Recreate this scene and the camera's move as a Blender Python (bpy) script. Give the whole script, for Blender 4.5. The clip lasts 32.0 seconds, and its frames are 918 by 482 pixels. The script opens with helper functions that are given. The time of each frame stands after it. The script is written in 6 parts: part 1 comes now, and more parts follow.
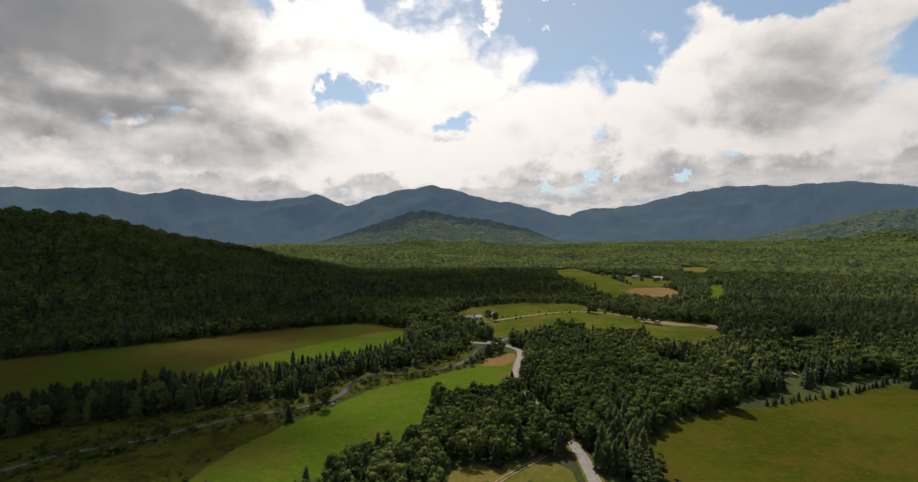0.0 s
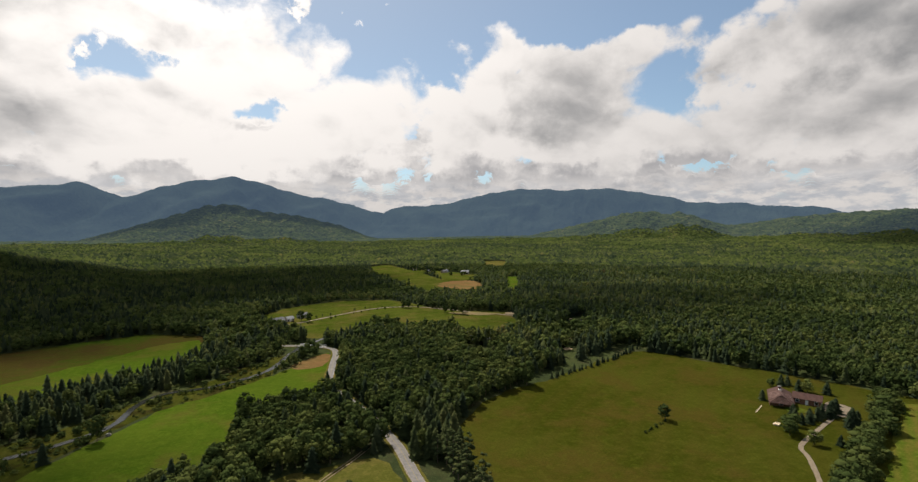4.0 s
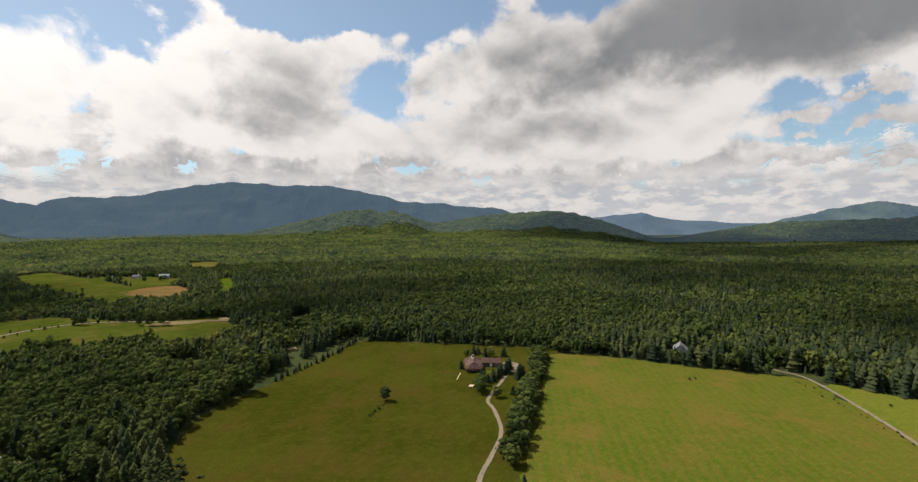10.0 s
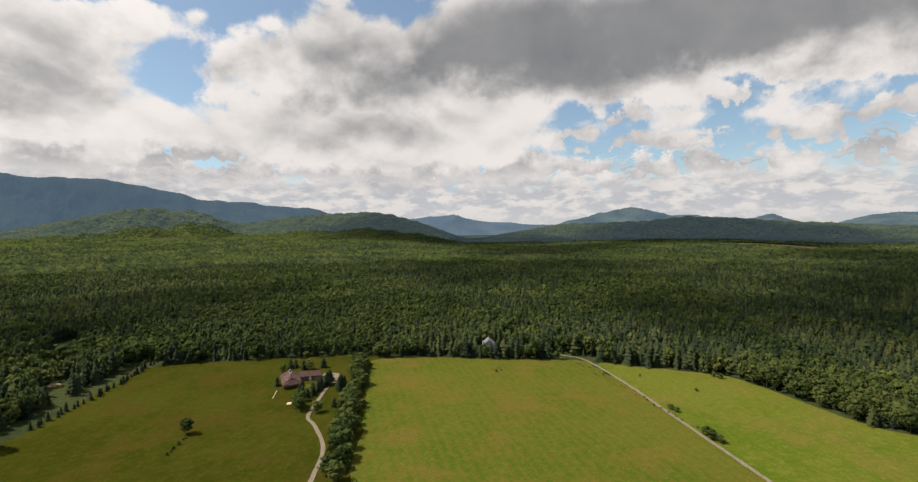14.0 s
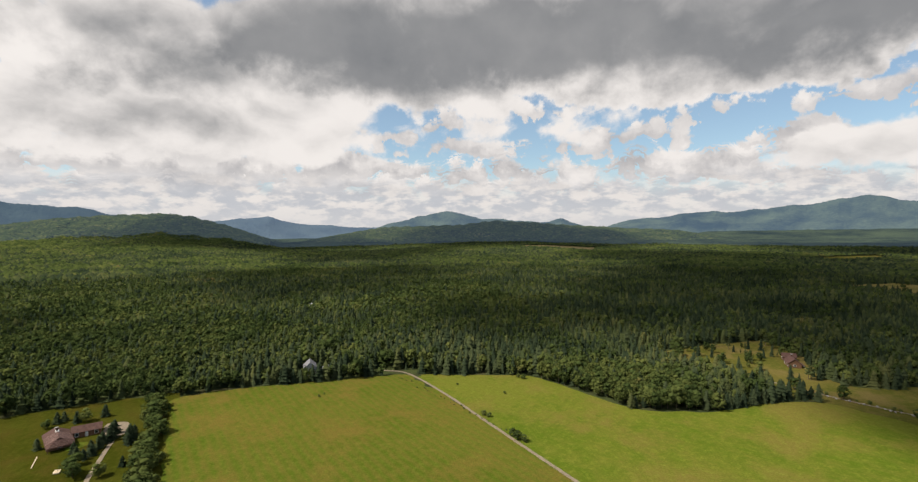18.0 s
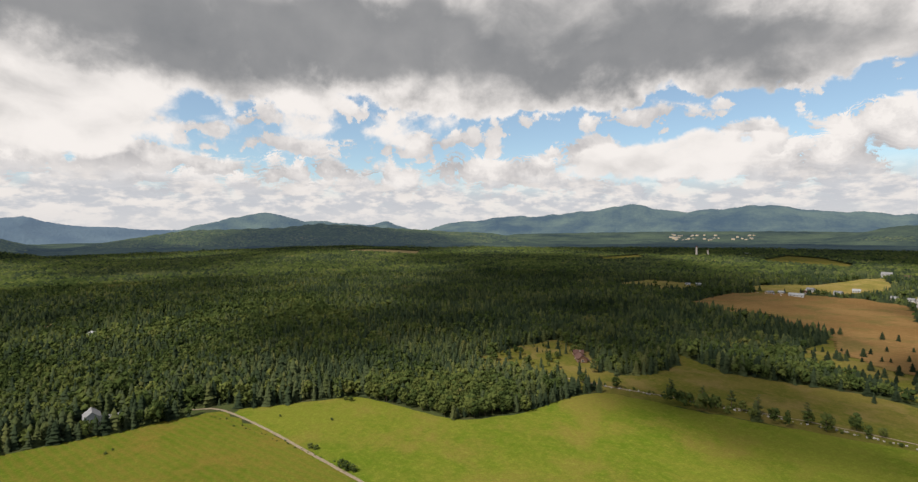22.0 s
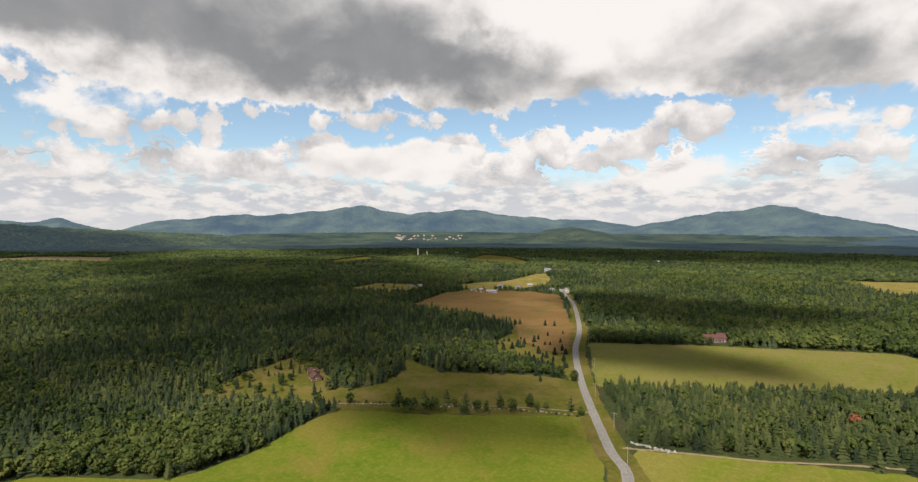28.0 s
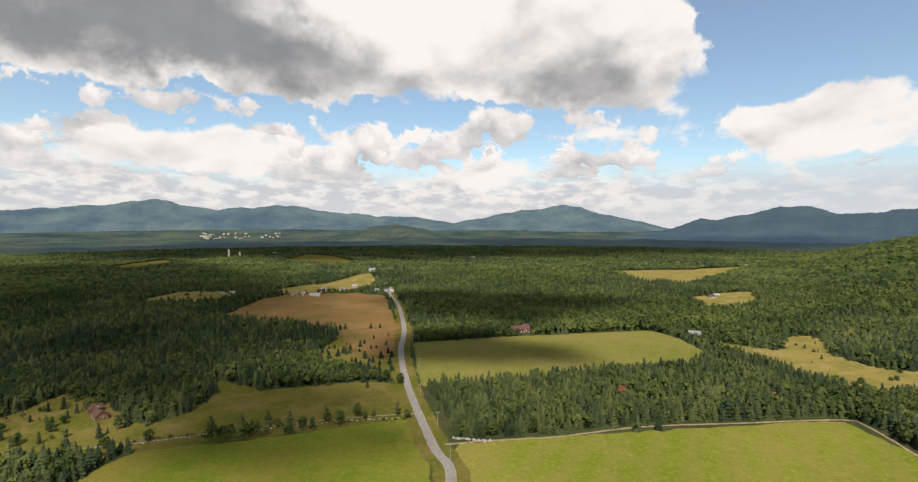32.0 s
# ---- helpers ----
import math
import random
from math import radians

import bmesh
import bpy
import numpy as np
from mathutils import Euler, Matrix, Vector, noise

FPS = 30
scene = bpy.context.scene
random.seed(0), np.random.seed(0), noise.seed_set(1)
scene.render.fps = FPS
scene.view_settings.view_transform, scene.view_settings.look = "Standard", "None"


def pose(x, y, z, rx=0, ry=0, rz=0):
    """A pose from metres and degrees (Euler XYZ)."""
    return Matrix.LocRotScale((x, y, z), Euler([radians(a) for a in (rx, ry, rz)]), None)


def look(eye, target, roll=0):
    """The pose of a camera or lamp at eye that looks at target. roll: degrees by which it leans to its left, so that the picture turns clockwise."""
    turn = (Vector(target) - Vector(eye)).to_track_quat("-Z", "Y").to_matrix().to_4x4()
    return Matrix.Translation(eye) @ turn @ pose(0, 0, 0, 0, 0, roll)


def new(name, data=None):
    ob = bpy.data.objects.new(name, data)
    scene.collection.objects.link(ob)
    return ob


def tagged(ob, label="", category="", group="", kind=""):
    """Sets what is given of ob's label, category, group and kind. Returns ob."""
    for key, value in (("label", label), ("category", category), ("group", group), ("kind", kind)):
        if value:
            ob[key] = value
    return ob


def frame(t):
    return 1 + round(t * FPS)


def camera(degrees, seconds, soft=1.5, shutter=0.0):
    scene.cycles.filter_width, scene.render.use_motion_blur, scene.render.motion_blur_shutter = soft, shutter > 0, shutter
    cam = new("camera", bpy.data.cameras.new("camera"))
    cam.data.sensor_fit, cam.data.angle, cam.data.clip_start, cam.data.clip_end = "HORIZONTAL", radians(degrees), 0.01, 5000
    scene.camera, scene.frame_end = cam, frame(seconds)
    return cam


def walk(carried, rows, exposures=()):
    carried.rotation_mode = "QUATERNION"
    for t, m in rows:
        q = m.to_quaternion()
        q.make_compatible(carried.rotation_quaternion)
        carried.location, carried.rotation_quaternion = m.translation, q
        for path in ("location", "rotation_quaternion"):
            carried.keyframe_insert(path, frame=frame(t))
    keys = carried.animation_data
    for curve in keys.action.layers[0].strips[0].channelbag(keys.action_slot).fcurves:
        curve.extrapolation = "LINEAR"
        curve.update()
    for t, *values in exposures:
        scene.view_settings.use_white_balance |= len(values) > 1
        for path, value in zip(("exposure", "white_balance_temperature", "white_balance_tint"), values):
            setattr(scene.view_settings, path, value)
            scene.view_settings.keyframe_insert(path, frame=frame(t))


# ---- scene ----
# ---------------------------------------------------------------- camera and path
cam = camera(87.33, 32.0, 1.35)
ROWS = [
    (0, -0.43, 0.78, 70.0, 89.52, 0.18, 0.04), (1, -0.59, 0.63, 69.8, 89.4, 0.13, -5.49), (2, -0.8, 0.47, 69.8, 89.28, 0.12, -10.95),
    (3, -1.05, 0.31, 69.99, 89.18, 0.13, -16.39), (4, -1.34, 0.15, 70.3, 89.07, 0.16, -21.82), (5, -1.66, -0.01, 70.4, 88.96, 0.2, -27.25),
    (6, -2.01, -0.16, 70.4, 88.86, 0.24, -32.67), (7, -2.38, -0.3, 70.3, 88.77, 0.28, -38.07), (8, -2.79, -0.43, 70.2, 88.69, 0.31, -43.47),
    (9, -3.22, -0.55, 70.1, 88.62, 0.35, -48.85), (10, -3.66, -0.64, 70.11, 88.56, 0.38, -54.22), (11, -4.13, -0.71, 70.44, 88.52, 0.41, -59.58),
    (12, -4.61, -0.76, 71.12, 88.49, 0.43, -64.94), (13, -5.09, -0.78, 72.21, 88.48, 0.46, -70.28), (14, -5.59, -0.77, 73.71, 88.48, 0.48, -75.61),
    (15, -6.08, -0.72, 75.6, 88.48, 0.5, -80.91), (16, -6.58, -0.64, 77.81, 88.49, 0.51, -86.19), (17, -7.07, -0.52, 80.29, 88.51, 0.52, -91.44),
    (18, -7.55, -0.36, 82.93, 88.52, 0.52, -96.65), (19, -8.03, -0.16, 85.65, 88.54, 0.52, -101.82), (20, -8.48, 0.08, 88.36, 88.54, 0.5, -106.97),
    (21, -8.91, 0.37, 91.0, 88.54, 0.48, -112.09), (22, -9.32, 0.71, 93.52, 88.53, 0.44, -117.21), (23, -9.7, 1.1, 95.91, 88.51, 0.39, -122.34),
    (24, -10.05, 1.54, 98.21, 88.48, 0.32, -127.5), (25, -10.36, 2.04, 100.46, 88.44, 0.24, -132.69), (26, -10.62, 2.58, 102.72, 88.38, 0.16, -137.91),
    (27, -10.84, 3.19, 105.08, 88.31, 0.07, -143.15), (28, -11.0, 3.84, 107.57, 88.23, -0.01, -148.4), (29, -11.11, 4.56, 110.14, 88.13, -0.08, -153.64),
    (30, -11.15, 5.34, 112.65, 88.02, -0.12, -158.85), (31, -11.13, 6.17, 114.74, 87.89, -0.1, -164.02), (32, -11.04, 7.07, 115.77, 87.75, -0.01, -169.2),
]
EXPOSURE = [(0, 0.10, 6500, 12), (4, 0.10, 6500, 12), (9, 0.21, 6500, 12), (14, 0.26, 6500, 12), (18, 0.34, 6500, 12), (24, 0.42, 6500, 12), (32, 0.47, 6500, 12)]
walk(cam, [(r[0], pose(*r[1:])) for r in ROWS], EXPOSURE)

# ---------------------------------------------------------------- node helpers
def nodes_of(tree):
    tree.nodes.clear()
    def add(kind, inputs=None, operation=None, use_clamp=None, data_type=None, blend_type=None, interpolation_type=None, attribute_name=None):
        n = tree.nodes.new(kind)
        if operation:
            n.operation = operation
        if use_clamp:
            n.use_clamp = True
        if data_type:
            n.data_type = data_type
        if blend_type:
            n.blend_type = blend_type
        if interpolation_type:
            n.interpolation_type = interpolation_type
        if attribute_name:
            n.attribute_name = attribute_name
        for k, v in (inputs or {}).items():
            s = n.inputs[k]
            if isinstance(v, bpy.types.Node):
                v = v.outputs[0]
            if isinstance(v, bpy.types.NodeSocket):
                tree.links.new(v, s)
            else:
                s.default_value = v
        return n
    return add


def maths(add):
    def m(op, a, b=0.0, c=0.0, clamp=False):
        n = add("ShaderNodeMath", operation=op, use_clamp=clamp)
        for i, v in enumerate((a, b, c)):
            if isinstance(v, (int, float)):
                n.inputs[i].default_value = v
            else:
                n.id_data.links.new(v, n.inputs[i])
        return n.outputs[0]
    return m


def ramp(add, fac, stops, mode="LINEAR"):
    n = add("ShaderNodeValToRGB", {"Fac": fac})
    n.color_ramp.interpolation = mode
    els = n.color_ramp.elements
    while len(els) < len(stops):
        els.new(0.5)
    for e, (p, c) in zip(els, stops):
        e.position, e.color = p, (*c, 1) if len(c) == 3 else c
    return n.outputs[0]


def mix(add, fac, a, b, blend="MIX"):
    n = add("ShaderNodeMix", data_type="RGBA", blend_type=blend)
    for i, v in ((0, fac), (6, a), (7, b)):
        if isinstance(v, (int, float)):
            n.inputs[i].default_value = v
        elif isinstance(v, tuple):
            n.inputs[i].default_value = (*v, 1) if len(v) == 3 else v
        else:
            n.id_data.links.new(v, n.inputs[i])
    return n.outputs[2]


# ---------------------------------------------------------------- sky, clouds and sun
SUN_AZ, SUN_EL = -9.0, 52.0     # compass angle from +y to +x, height


def build_sky():
    world = bpy.data.worlds.new("sky")
    scene.world = world
    world.use_nodes = True
    add = nodes_of(world.node_tree)
    m = maths(add)
    sky = add("ShaderNodeTexSky")
    sky.sky_type, sky.sun_disc = "NISHITA", False
    sky.sun_elevation, sky.sun_rotation = radians(SUN_EL), radians(SUN_AZ)
    sky.altitude, sky.air_density, sky.dust_density, sky.ozone_density = 400, 1.0, 0.6, 1.0
    way = add("ShaderNodeTexCoord").outputs["Generated"]
    xyz = add("ShaderNodeSeparateXYZ", {0: way})
    x, y, z = xyz.outputs
    el = m("MULTIPLY", m("ARCSINE", z), 57.2958)
    az = m("MULTIPLY", m("ARCTAN2", x, y), 57.2958)
    az = m("ADD", az, m("MULTIPLY", m("LESS_THAN", az, -100.0), 360.0))       # -100 .. 260
    def puffs(lift, scale, seed):
        """Heaped cloud stuff in the direction looked at, or a little above it by lift."""
        zz = m("MAXIMUM", m("ADD", z, lift), 0.0)
        c = add("ShaderNodeCombineXYZ", {0: m("ADD", x, seed), 1: y, 2: m("MULTIPLY", m("POWER", zz, 0.75), 1.5)})
        warp = add("ShaderNodeTexNoise", {"Vector": c, "Scale": scale * 1.9, "Detail": 3.0})
        moved = add("ShaderNodeVectorMath", {0: c, 1: add("ShaderNodeVectorMath", {0: warp.outputs["Color"], 1: (0.5 / scale, 0.5 / scale, 0.5 / scale)}, operation="MULTIPLY").outputs[0]}, operation="ADD")
        n = add("ShaderNodeTexNoise", {"Vector": moved, "Scale": scale, "Detail": 8.0, "Roughness": 0.56, "Lacunarity": 2.1}).outputs["Fac"]
        vor = add("ShaderNodeTexVoronoi", {"Vector": moved, "Scale": scale * 3.1, "Randomness": 1.0})
        vor.feature, vor.inputs["Smoothness"].default_value = "SMOOTH_F1", 0.5
        return m("ADD", n, m("MULTIPLY", m("SUBTRACT", 0.42, vor.outputs["Distance"]), 0.26))
    big, big_up = puffs(0.0, 3.6, 0.0), puffs(0.035, 3.6, 0.0)
    heads = add("ShaderNodeTexNoise", {"Vector": way, "Scale": 13.0, "Detail": 7.0, "Roughness": 0.62}).outputs["Fac"]
    light_noise = add("ShaderNodeTexNoise", {"Vector": way, "Scale": 6.0, "Detail": 5.0, "Roughness": 0.55}).outputs["Fac"]
    wob = m("MULTIPLY", m("SUBTRACT", light_noise, 0.5), 14.0)
    wob2 = m("MULTIPLY", m("SUBTRACT", heads, 0.5), 9.0)
    a2 = m("ADD", az, m("ADD", wob, wob2))
    e2 = m("ADD", el, m("MULTIPLY", m("ADD", wob, wob2), 0.45))

    def spot(a, e, sa, se, amount):
        u, v = m("DIVIDE", m("SUBTRACT", a2, a), sa), m("DIVIDE", m("SUBTRACT", e2, e), se)
        d = m("ADD", m("MULTIPLY", u, u), m("MULTIPLY", v, v))
        return m("MULTIPLY", m("SUBTRACT", 1.0, m("MINIMUM", d, 1.0)), amount)

    def total(spots):
        out = None
        for s in spots:
            v = spot(*s)
            out = v if out is None else m("ADD", out, v)
        return out
    # cloud bodies (+) and blue gaps (-): compass angle, height, half widths, amount
    body = total([(-38, 20, 17, 9, .35), (-37, 8, 18, 6, .35), (76, 12, 12, 5, .2), (-10, 14, 24, 14, .3), (33, 16, 14, 9, .4), (20, 10, 40, 6, .2), (68, 17, 22, 8, .4), (95, 21, 25, 9, .5),
                  (125, 21, 34, 9, .55), (155, 22, 26, 10, .5), (183, 17, 13, 9, .45), (60, 9, 26, 5, .25), (120, 5, 60, 3.5, .3), (170, 5, 20, 3.5, .3),
                  (205, 9, 9, 5, .4), (217, 8, 7, 5, .4), (140, 8, 14, 4, .3),
                  (14, 24, 9, 4, -.5), (38, 25, 15, 4.5, -.55), (-13, 17, 4, 3, -.4), (-2, 12, 4, 2, -.3), (135, 11.5, 20, 2.6, -.35), (168, 11.5, 26, 3.2, -.4), (205, 20, 12, 9, -.8),
                  (230, 15, 18, 16, -.5)])
    dark = total([(-38, 20, 19, 10, 1.6), (-30, 10, 18, 4, .7), (-52, 10, 14, 10, .6), (2, 21, 10, 5, .25), (34, 15, 9, 6, .7), (66, 18, 16, 5, .75), (92, 20, 22, 7, 1.2), (78, 22, 14, 5, .5), (64, 10, 12, 3, .45),
                  (122, 20, 30, 7, 1.08), (150, 17, 22, 5, .75), (184, 14, 11, 5, .8), (-30, 6, 16, 3, .35), (30, 7, 50, 2.5, .25),
                  (163, 25, 14, 8, -1.1), (5, 10, 24, 12, -.35), (20, 20, 20, 8, -.2)])
    low = m("SUBTRACT", 1.9, m("MULTIPLY", el, 0.19), clamp=True)
    cover = m("ADD", m("ADD", big, body), m("MULTIPLY", m("SUBTRACT", heads, 0.5), 0.5))
    cover = m("SUBTRACT", cover, m("MULTIPLY", low, 0.35))
    mask = add("ShaderNodeMapRange", {0: cover, 1: 0.46, 2: 0.62}, interpolation_type="SMOOTHSTEP").outputs[0]
    # undersides are grey, heads that stand against thinner cloud above are bright
    relief = m("MULTIPLY", m("SUBTRACT", big_up, big), 4.2)
    deep = m("ADD", m("ADD", m("MULTIPLY", dark, 0.8), m("MULTIPLY", m("SUBTRACT", cover, 0.66), 0.75)), m("ADD", m("MULTIPLY", relief, 0.5), m("MULTIPLY", m("SUBTRACT", light_noise, 0.45), 0.5)))
    thick = add("ShaderNodeMapRange", {0: deep, 1: -0.2, 2: 1.25}, interpolation_type="SMOOTHSTEP").outputs[0]
    sun = (math.sin(radians(SUN_AZ)) * math.cos(radians(SUN_EL)), math.cos(radians(SUN_AZ)) * math.cos(radians(SUN_EL)), math.sin(radians(SUN_EL)))
    toward = add("ShaderNodeVectorMath", {0: way, 1: sun}, operation="DOT_PRODUCT").outputs["Value"]
    glow = m("POWER", m("MAXIMUM", toward, 0.0), 5.0)
    white = mix(add, glow, (1.02, 0.98, 0.93), (2.3, 2.2, 2.05))
    grey = mix(add, glow, (0.225, 0.238, 0.250), (0.30, 0.31, 0.33))
    grey = mix(add, m("MULTIPLY", m("SUBTRACT", m("ADD", m("MULTIPLY", light_noise, 0.6), m("MULTIPLY", big, 0.5)), 0.35), 2.2, clamp=True), mix(add, 0.19, grey, white), grey)
    cloud = mix(add, thick, white, grey)
    blue = add("ShaderNodeVectorMath", {0: sky.outputs[0], 1: (0.145, 0.158, 0.150)}, operation="MULTIPLY").outputs[0]
    haze = add("ShaderNodeMapRange", {0: el, 1: 0.0, 2: 7.0, 3: 0.75, 4: 0.0}).outputs[0]
    blue = mix(add, m("ADD", 0.10, m("MULTIPLY", glow, 0.5)), blue, (0.8, 0.82, 0.84))
    blue = mix(add, m("MULTIPLY", haze, 0.9), blue, (0.66, 0.71, 0.76))
    both = blue
    # fair-weather cumulus over the whole plain: level cuts through one field of heaps, from the heads down to the flat bases
    gone = add("ShaderNodeMapRange", {0: az, 1: 184.0, 2: 206.0, 3: 0.0, 4: 0.10}).outputs[0]
    shut = add("ShaderNodeMapRange", {0: az, 1: 60.0, 2: 115.0, 3: 0.05, 4: 0.0}).outputs[0]
    high = add("ShaderNodeMapRange", {0: el, 1: 10.0, 2: 15.0, 3: 0.0, 4: 0.13}).outputs[0]
    gone = m("ADD", gone, high)
    under = mix(add, glow, (0.56, 0.55, 0.55), (0.66, 0.66, 0.66))
    cuts = 11
    curls = add("ShaderNodeTexNoise", {"Vector": way, "Scale": 15.0, "Detail": 7.0, "Roughness": 0.62}).outputs["Fac"]
    knobs = add("ShaderNodeTexVoronoi", {"Vector": add("ShaderNodeVectorMath", {0: way, 1: add("ShaderNodeVectorMath", {0: add("ShaderNodeTexNoise", {"Vector": way, "Scale": 30.0, "Detail": 4.0, "Roughness": 0.6}).outputs["Color"], 1: (0.03, 0.03, 0.03)}, operation="MULTIPLY").outputs[0]}, operation="ADD").outputs[0], "Scale": 24.0})
    knobs.feature, knobs.inputs["Smoothness"].default_value = "SMOOTH_F1", 0.4
    curls = m("ADD", curls, m("MULTIPLY", m("SUBTRACT", 0.45, knobs.outputs["Distance"]), 0.30))
    flat = m("MULTIPLY", m("ADD", m("MAXIMUM", z, 0.0), 0.03), m("ADD", 1.0, m("MULTIPLY", m("SUBTRACT", curls, 0.5), 0.55)))
    for k in range(cuts):
        up = 1.0 - k / (cuts - 1)
        s = m("DIVIDE", 1.0 + 0.62 * up, flat)
        v = add("ShaderNodeCombineXYZ", {0: m("MULTIPLY", x, s), 1: m("MULTIPLY", y, s), 2: 0.8 * up})
        heaps = add("ShaderNodeTexNoise", {"Vector": v, "Scale": 0.8, "Detail": 2.0, "Roughness": 0.45}).outputs["Fac"]
        fill = m("ADD", m("ADD", m("MULTIPLY", heaps, 0.66), m("MULTIPLY", curls, 0.34)), m("SUBTRACT", shut, gone))
        edge = 0.512 + 0.09 * up ** 1.2
        there = add("ShaderNodeMapRange", {0: fill, 1: edge, 2: edge + 0.035}, interpolation_type="SMOOTHSTEP").outputs[0]
        lit = m("SUBTRACT", m("ADD", 0.46 + 1.0 * up, m("MULTIPLY", m("SUBTRACT", curls, 0.5), 2.6)), m("MULTIPLY", m("SUBTRACT", fill, edge), 1.8), clamp=True)
        both = mix(add, there, both, mix(add, lit, under, white))
    # the farthest rows melt into small pale heads
    far = add("ShaderNodeCombineXYZ", {0: m("MULTIPLY", x, 20.0), 1: m("MULTIPLY", y, 20.0), 2: m("MULTIPLY", el, 0.95)})
    small = add("ShaderNodeTexNoise", {"Vector": far, "Scale": 1.0, "Detail": 5.0, "Roughness": 0.6}).outputs["Fac"]
    small = add("ShaderNodeMapRange", {0: small, 1: 0.42, 2: 0.60}, interpolation_type="SMOOTHSTEP").outputs[0]
    pale = mix(add, small, (0.60, 0.63, 0.67), (0.98, 0.93, 0.87))
    pale = mix(add, add("ShaderNodeMapRange", {0: el, 1: 0.0, 2: 3.0, 3: 0.6, 4: 0.0}).outputs[0], pale, (0.78, 0.77, 0.76))
    pale = mix(add, m("MULTIPLY", gone, 6.0, clamp=True), pale, (0.66, 0.71, 0.76))
    both = mix(add, add("ShaderNodeMapRange", {0: el, 1: 3.0, 2: 7.0, 3: 0.92, 4: 0.0}, interpolation_type="SMOOTHSTEP").outputs[0], both, pale)
    both = mix(add, mask, both, cloud)
    both = mix(add, m("MULTIPLY", haze, 0.30), both, (0.74, 0.75, 0.76))
    out = add("ShaderNodeOutputWorld")
    bg = add("ShaderNodeBackground", {"Color": both, "Strength": 0.68})
    world.node_tree.links.new(bg.outputs[0], out.inputs[0])


build_sky()
sun_data = bpy.data.lights.new("sun", "SUN")
sun_data.energy, sun_data.angle, sun_data.color = 5.0, radians(0.53), (1.0, 0.93, 0.82)
sun = new("sun", sun_data)
sun.matrix_world = look((0, 0, 900), (-900 * math.sin(radians(SUN_AZ)) / math.tan(radians(SUN_EL)), -900 * math.cos(radians(SUN_AZ)) / math.tan(radians(SUN_EL)), 0))

# ---------------------------------------------------------------- materials
def material(name, build, rough=0.9, spec=0.2, bump=None):
    """build(add, m, pos) gives a colour, and a height or None."""
    mat = bpy.data.materials.new(name)
    mat.use_nodes = True
    add = nodes_of(mat.node_tree)
    m = maths(add)
    pos = add("ShaderNodeNewGeometry").outputs["Position"]
    colour, height = build(add, m, pos)
    bsdf = add("ShaderNodeBsdfPrincipled", {"Roughness": rough, "Specular IOR Level": spec})
    if isinstance(colour, tuple):
        bsdf.inputs["Base Color"].default_value = (*colour, 1)
    else:
        mat.node_tree.links.new(colour, bsdf.inputs["Base Color"])
    if height is not None:
        b = add("ShaderNodeBump", {"Height": height, "Strength": (bump or (0.5, 0.1))[0], "Distance": (bump or (0.5, 0.1))[1]})
        mat.node_tree.links.new(b.outputs[0], bsdf.inputs["Normal"])
    out = add("ShaderNodeOutputMaterial")
    mat.node_tree.links.new(bsdf.outputs[0], out.inputs[0])
    return mat


def fbm(add, pos, scale, detail=4.0, rough=0.55):
    return add("ShaderNodeTexNoise", {"Vector": pos, "Scale": scale, "Detail": detail, "Roughness": rough}).outputs["Fac"]


def plain(name, colour, rough=0.7, spread=0.25, scale=1.5, spec=0.12):
    def build(add, m, pos):
        n = fbm(add, pos, scale, 5.0, 0.6)
        lo, hi = tuple(c * (1 - spread) for c in colour), tuple(min(1, c * (1 + spread)) for c in colour)
        return ramp(add, n, [(0.3, lo), (0.7, hi)]), n
    return material(name, build, rough, spec, (0.3, 0.02))


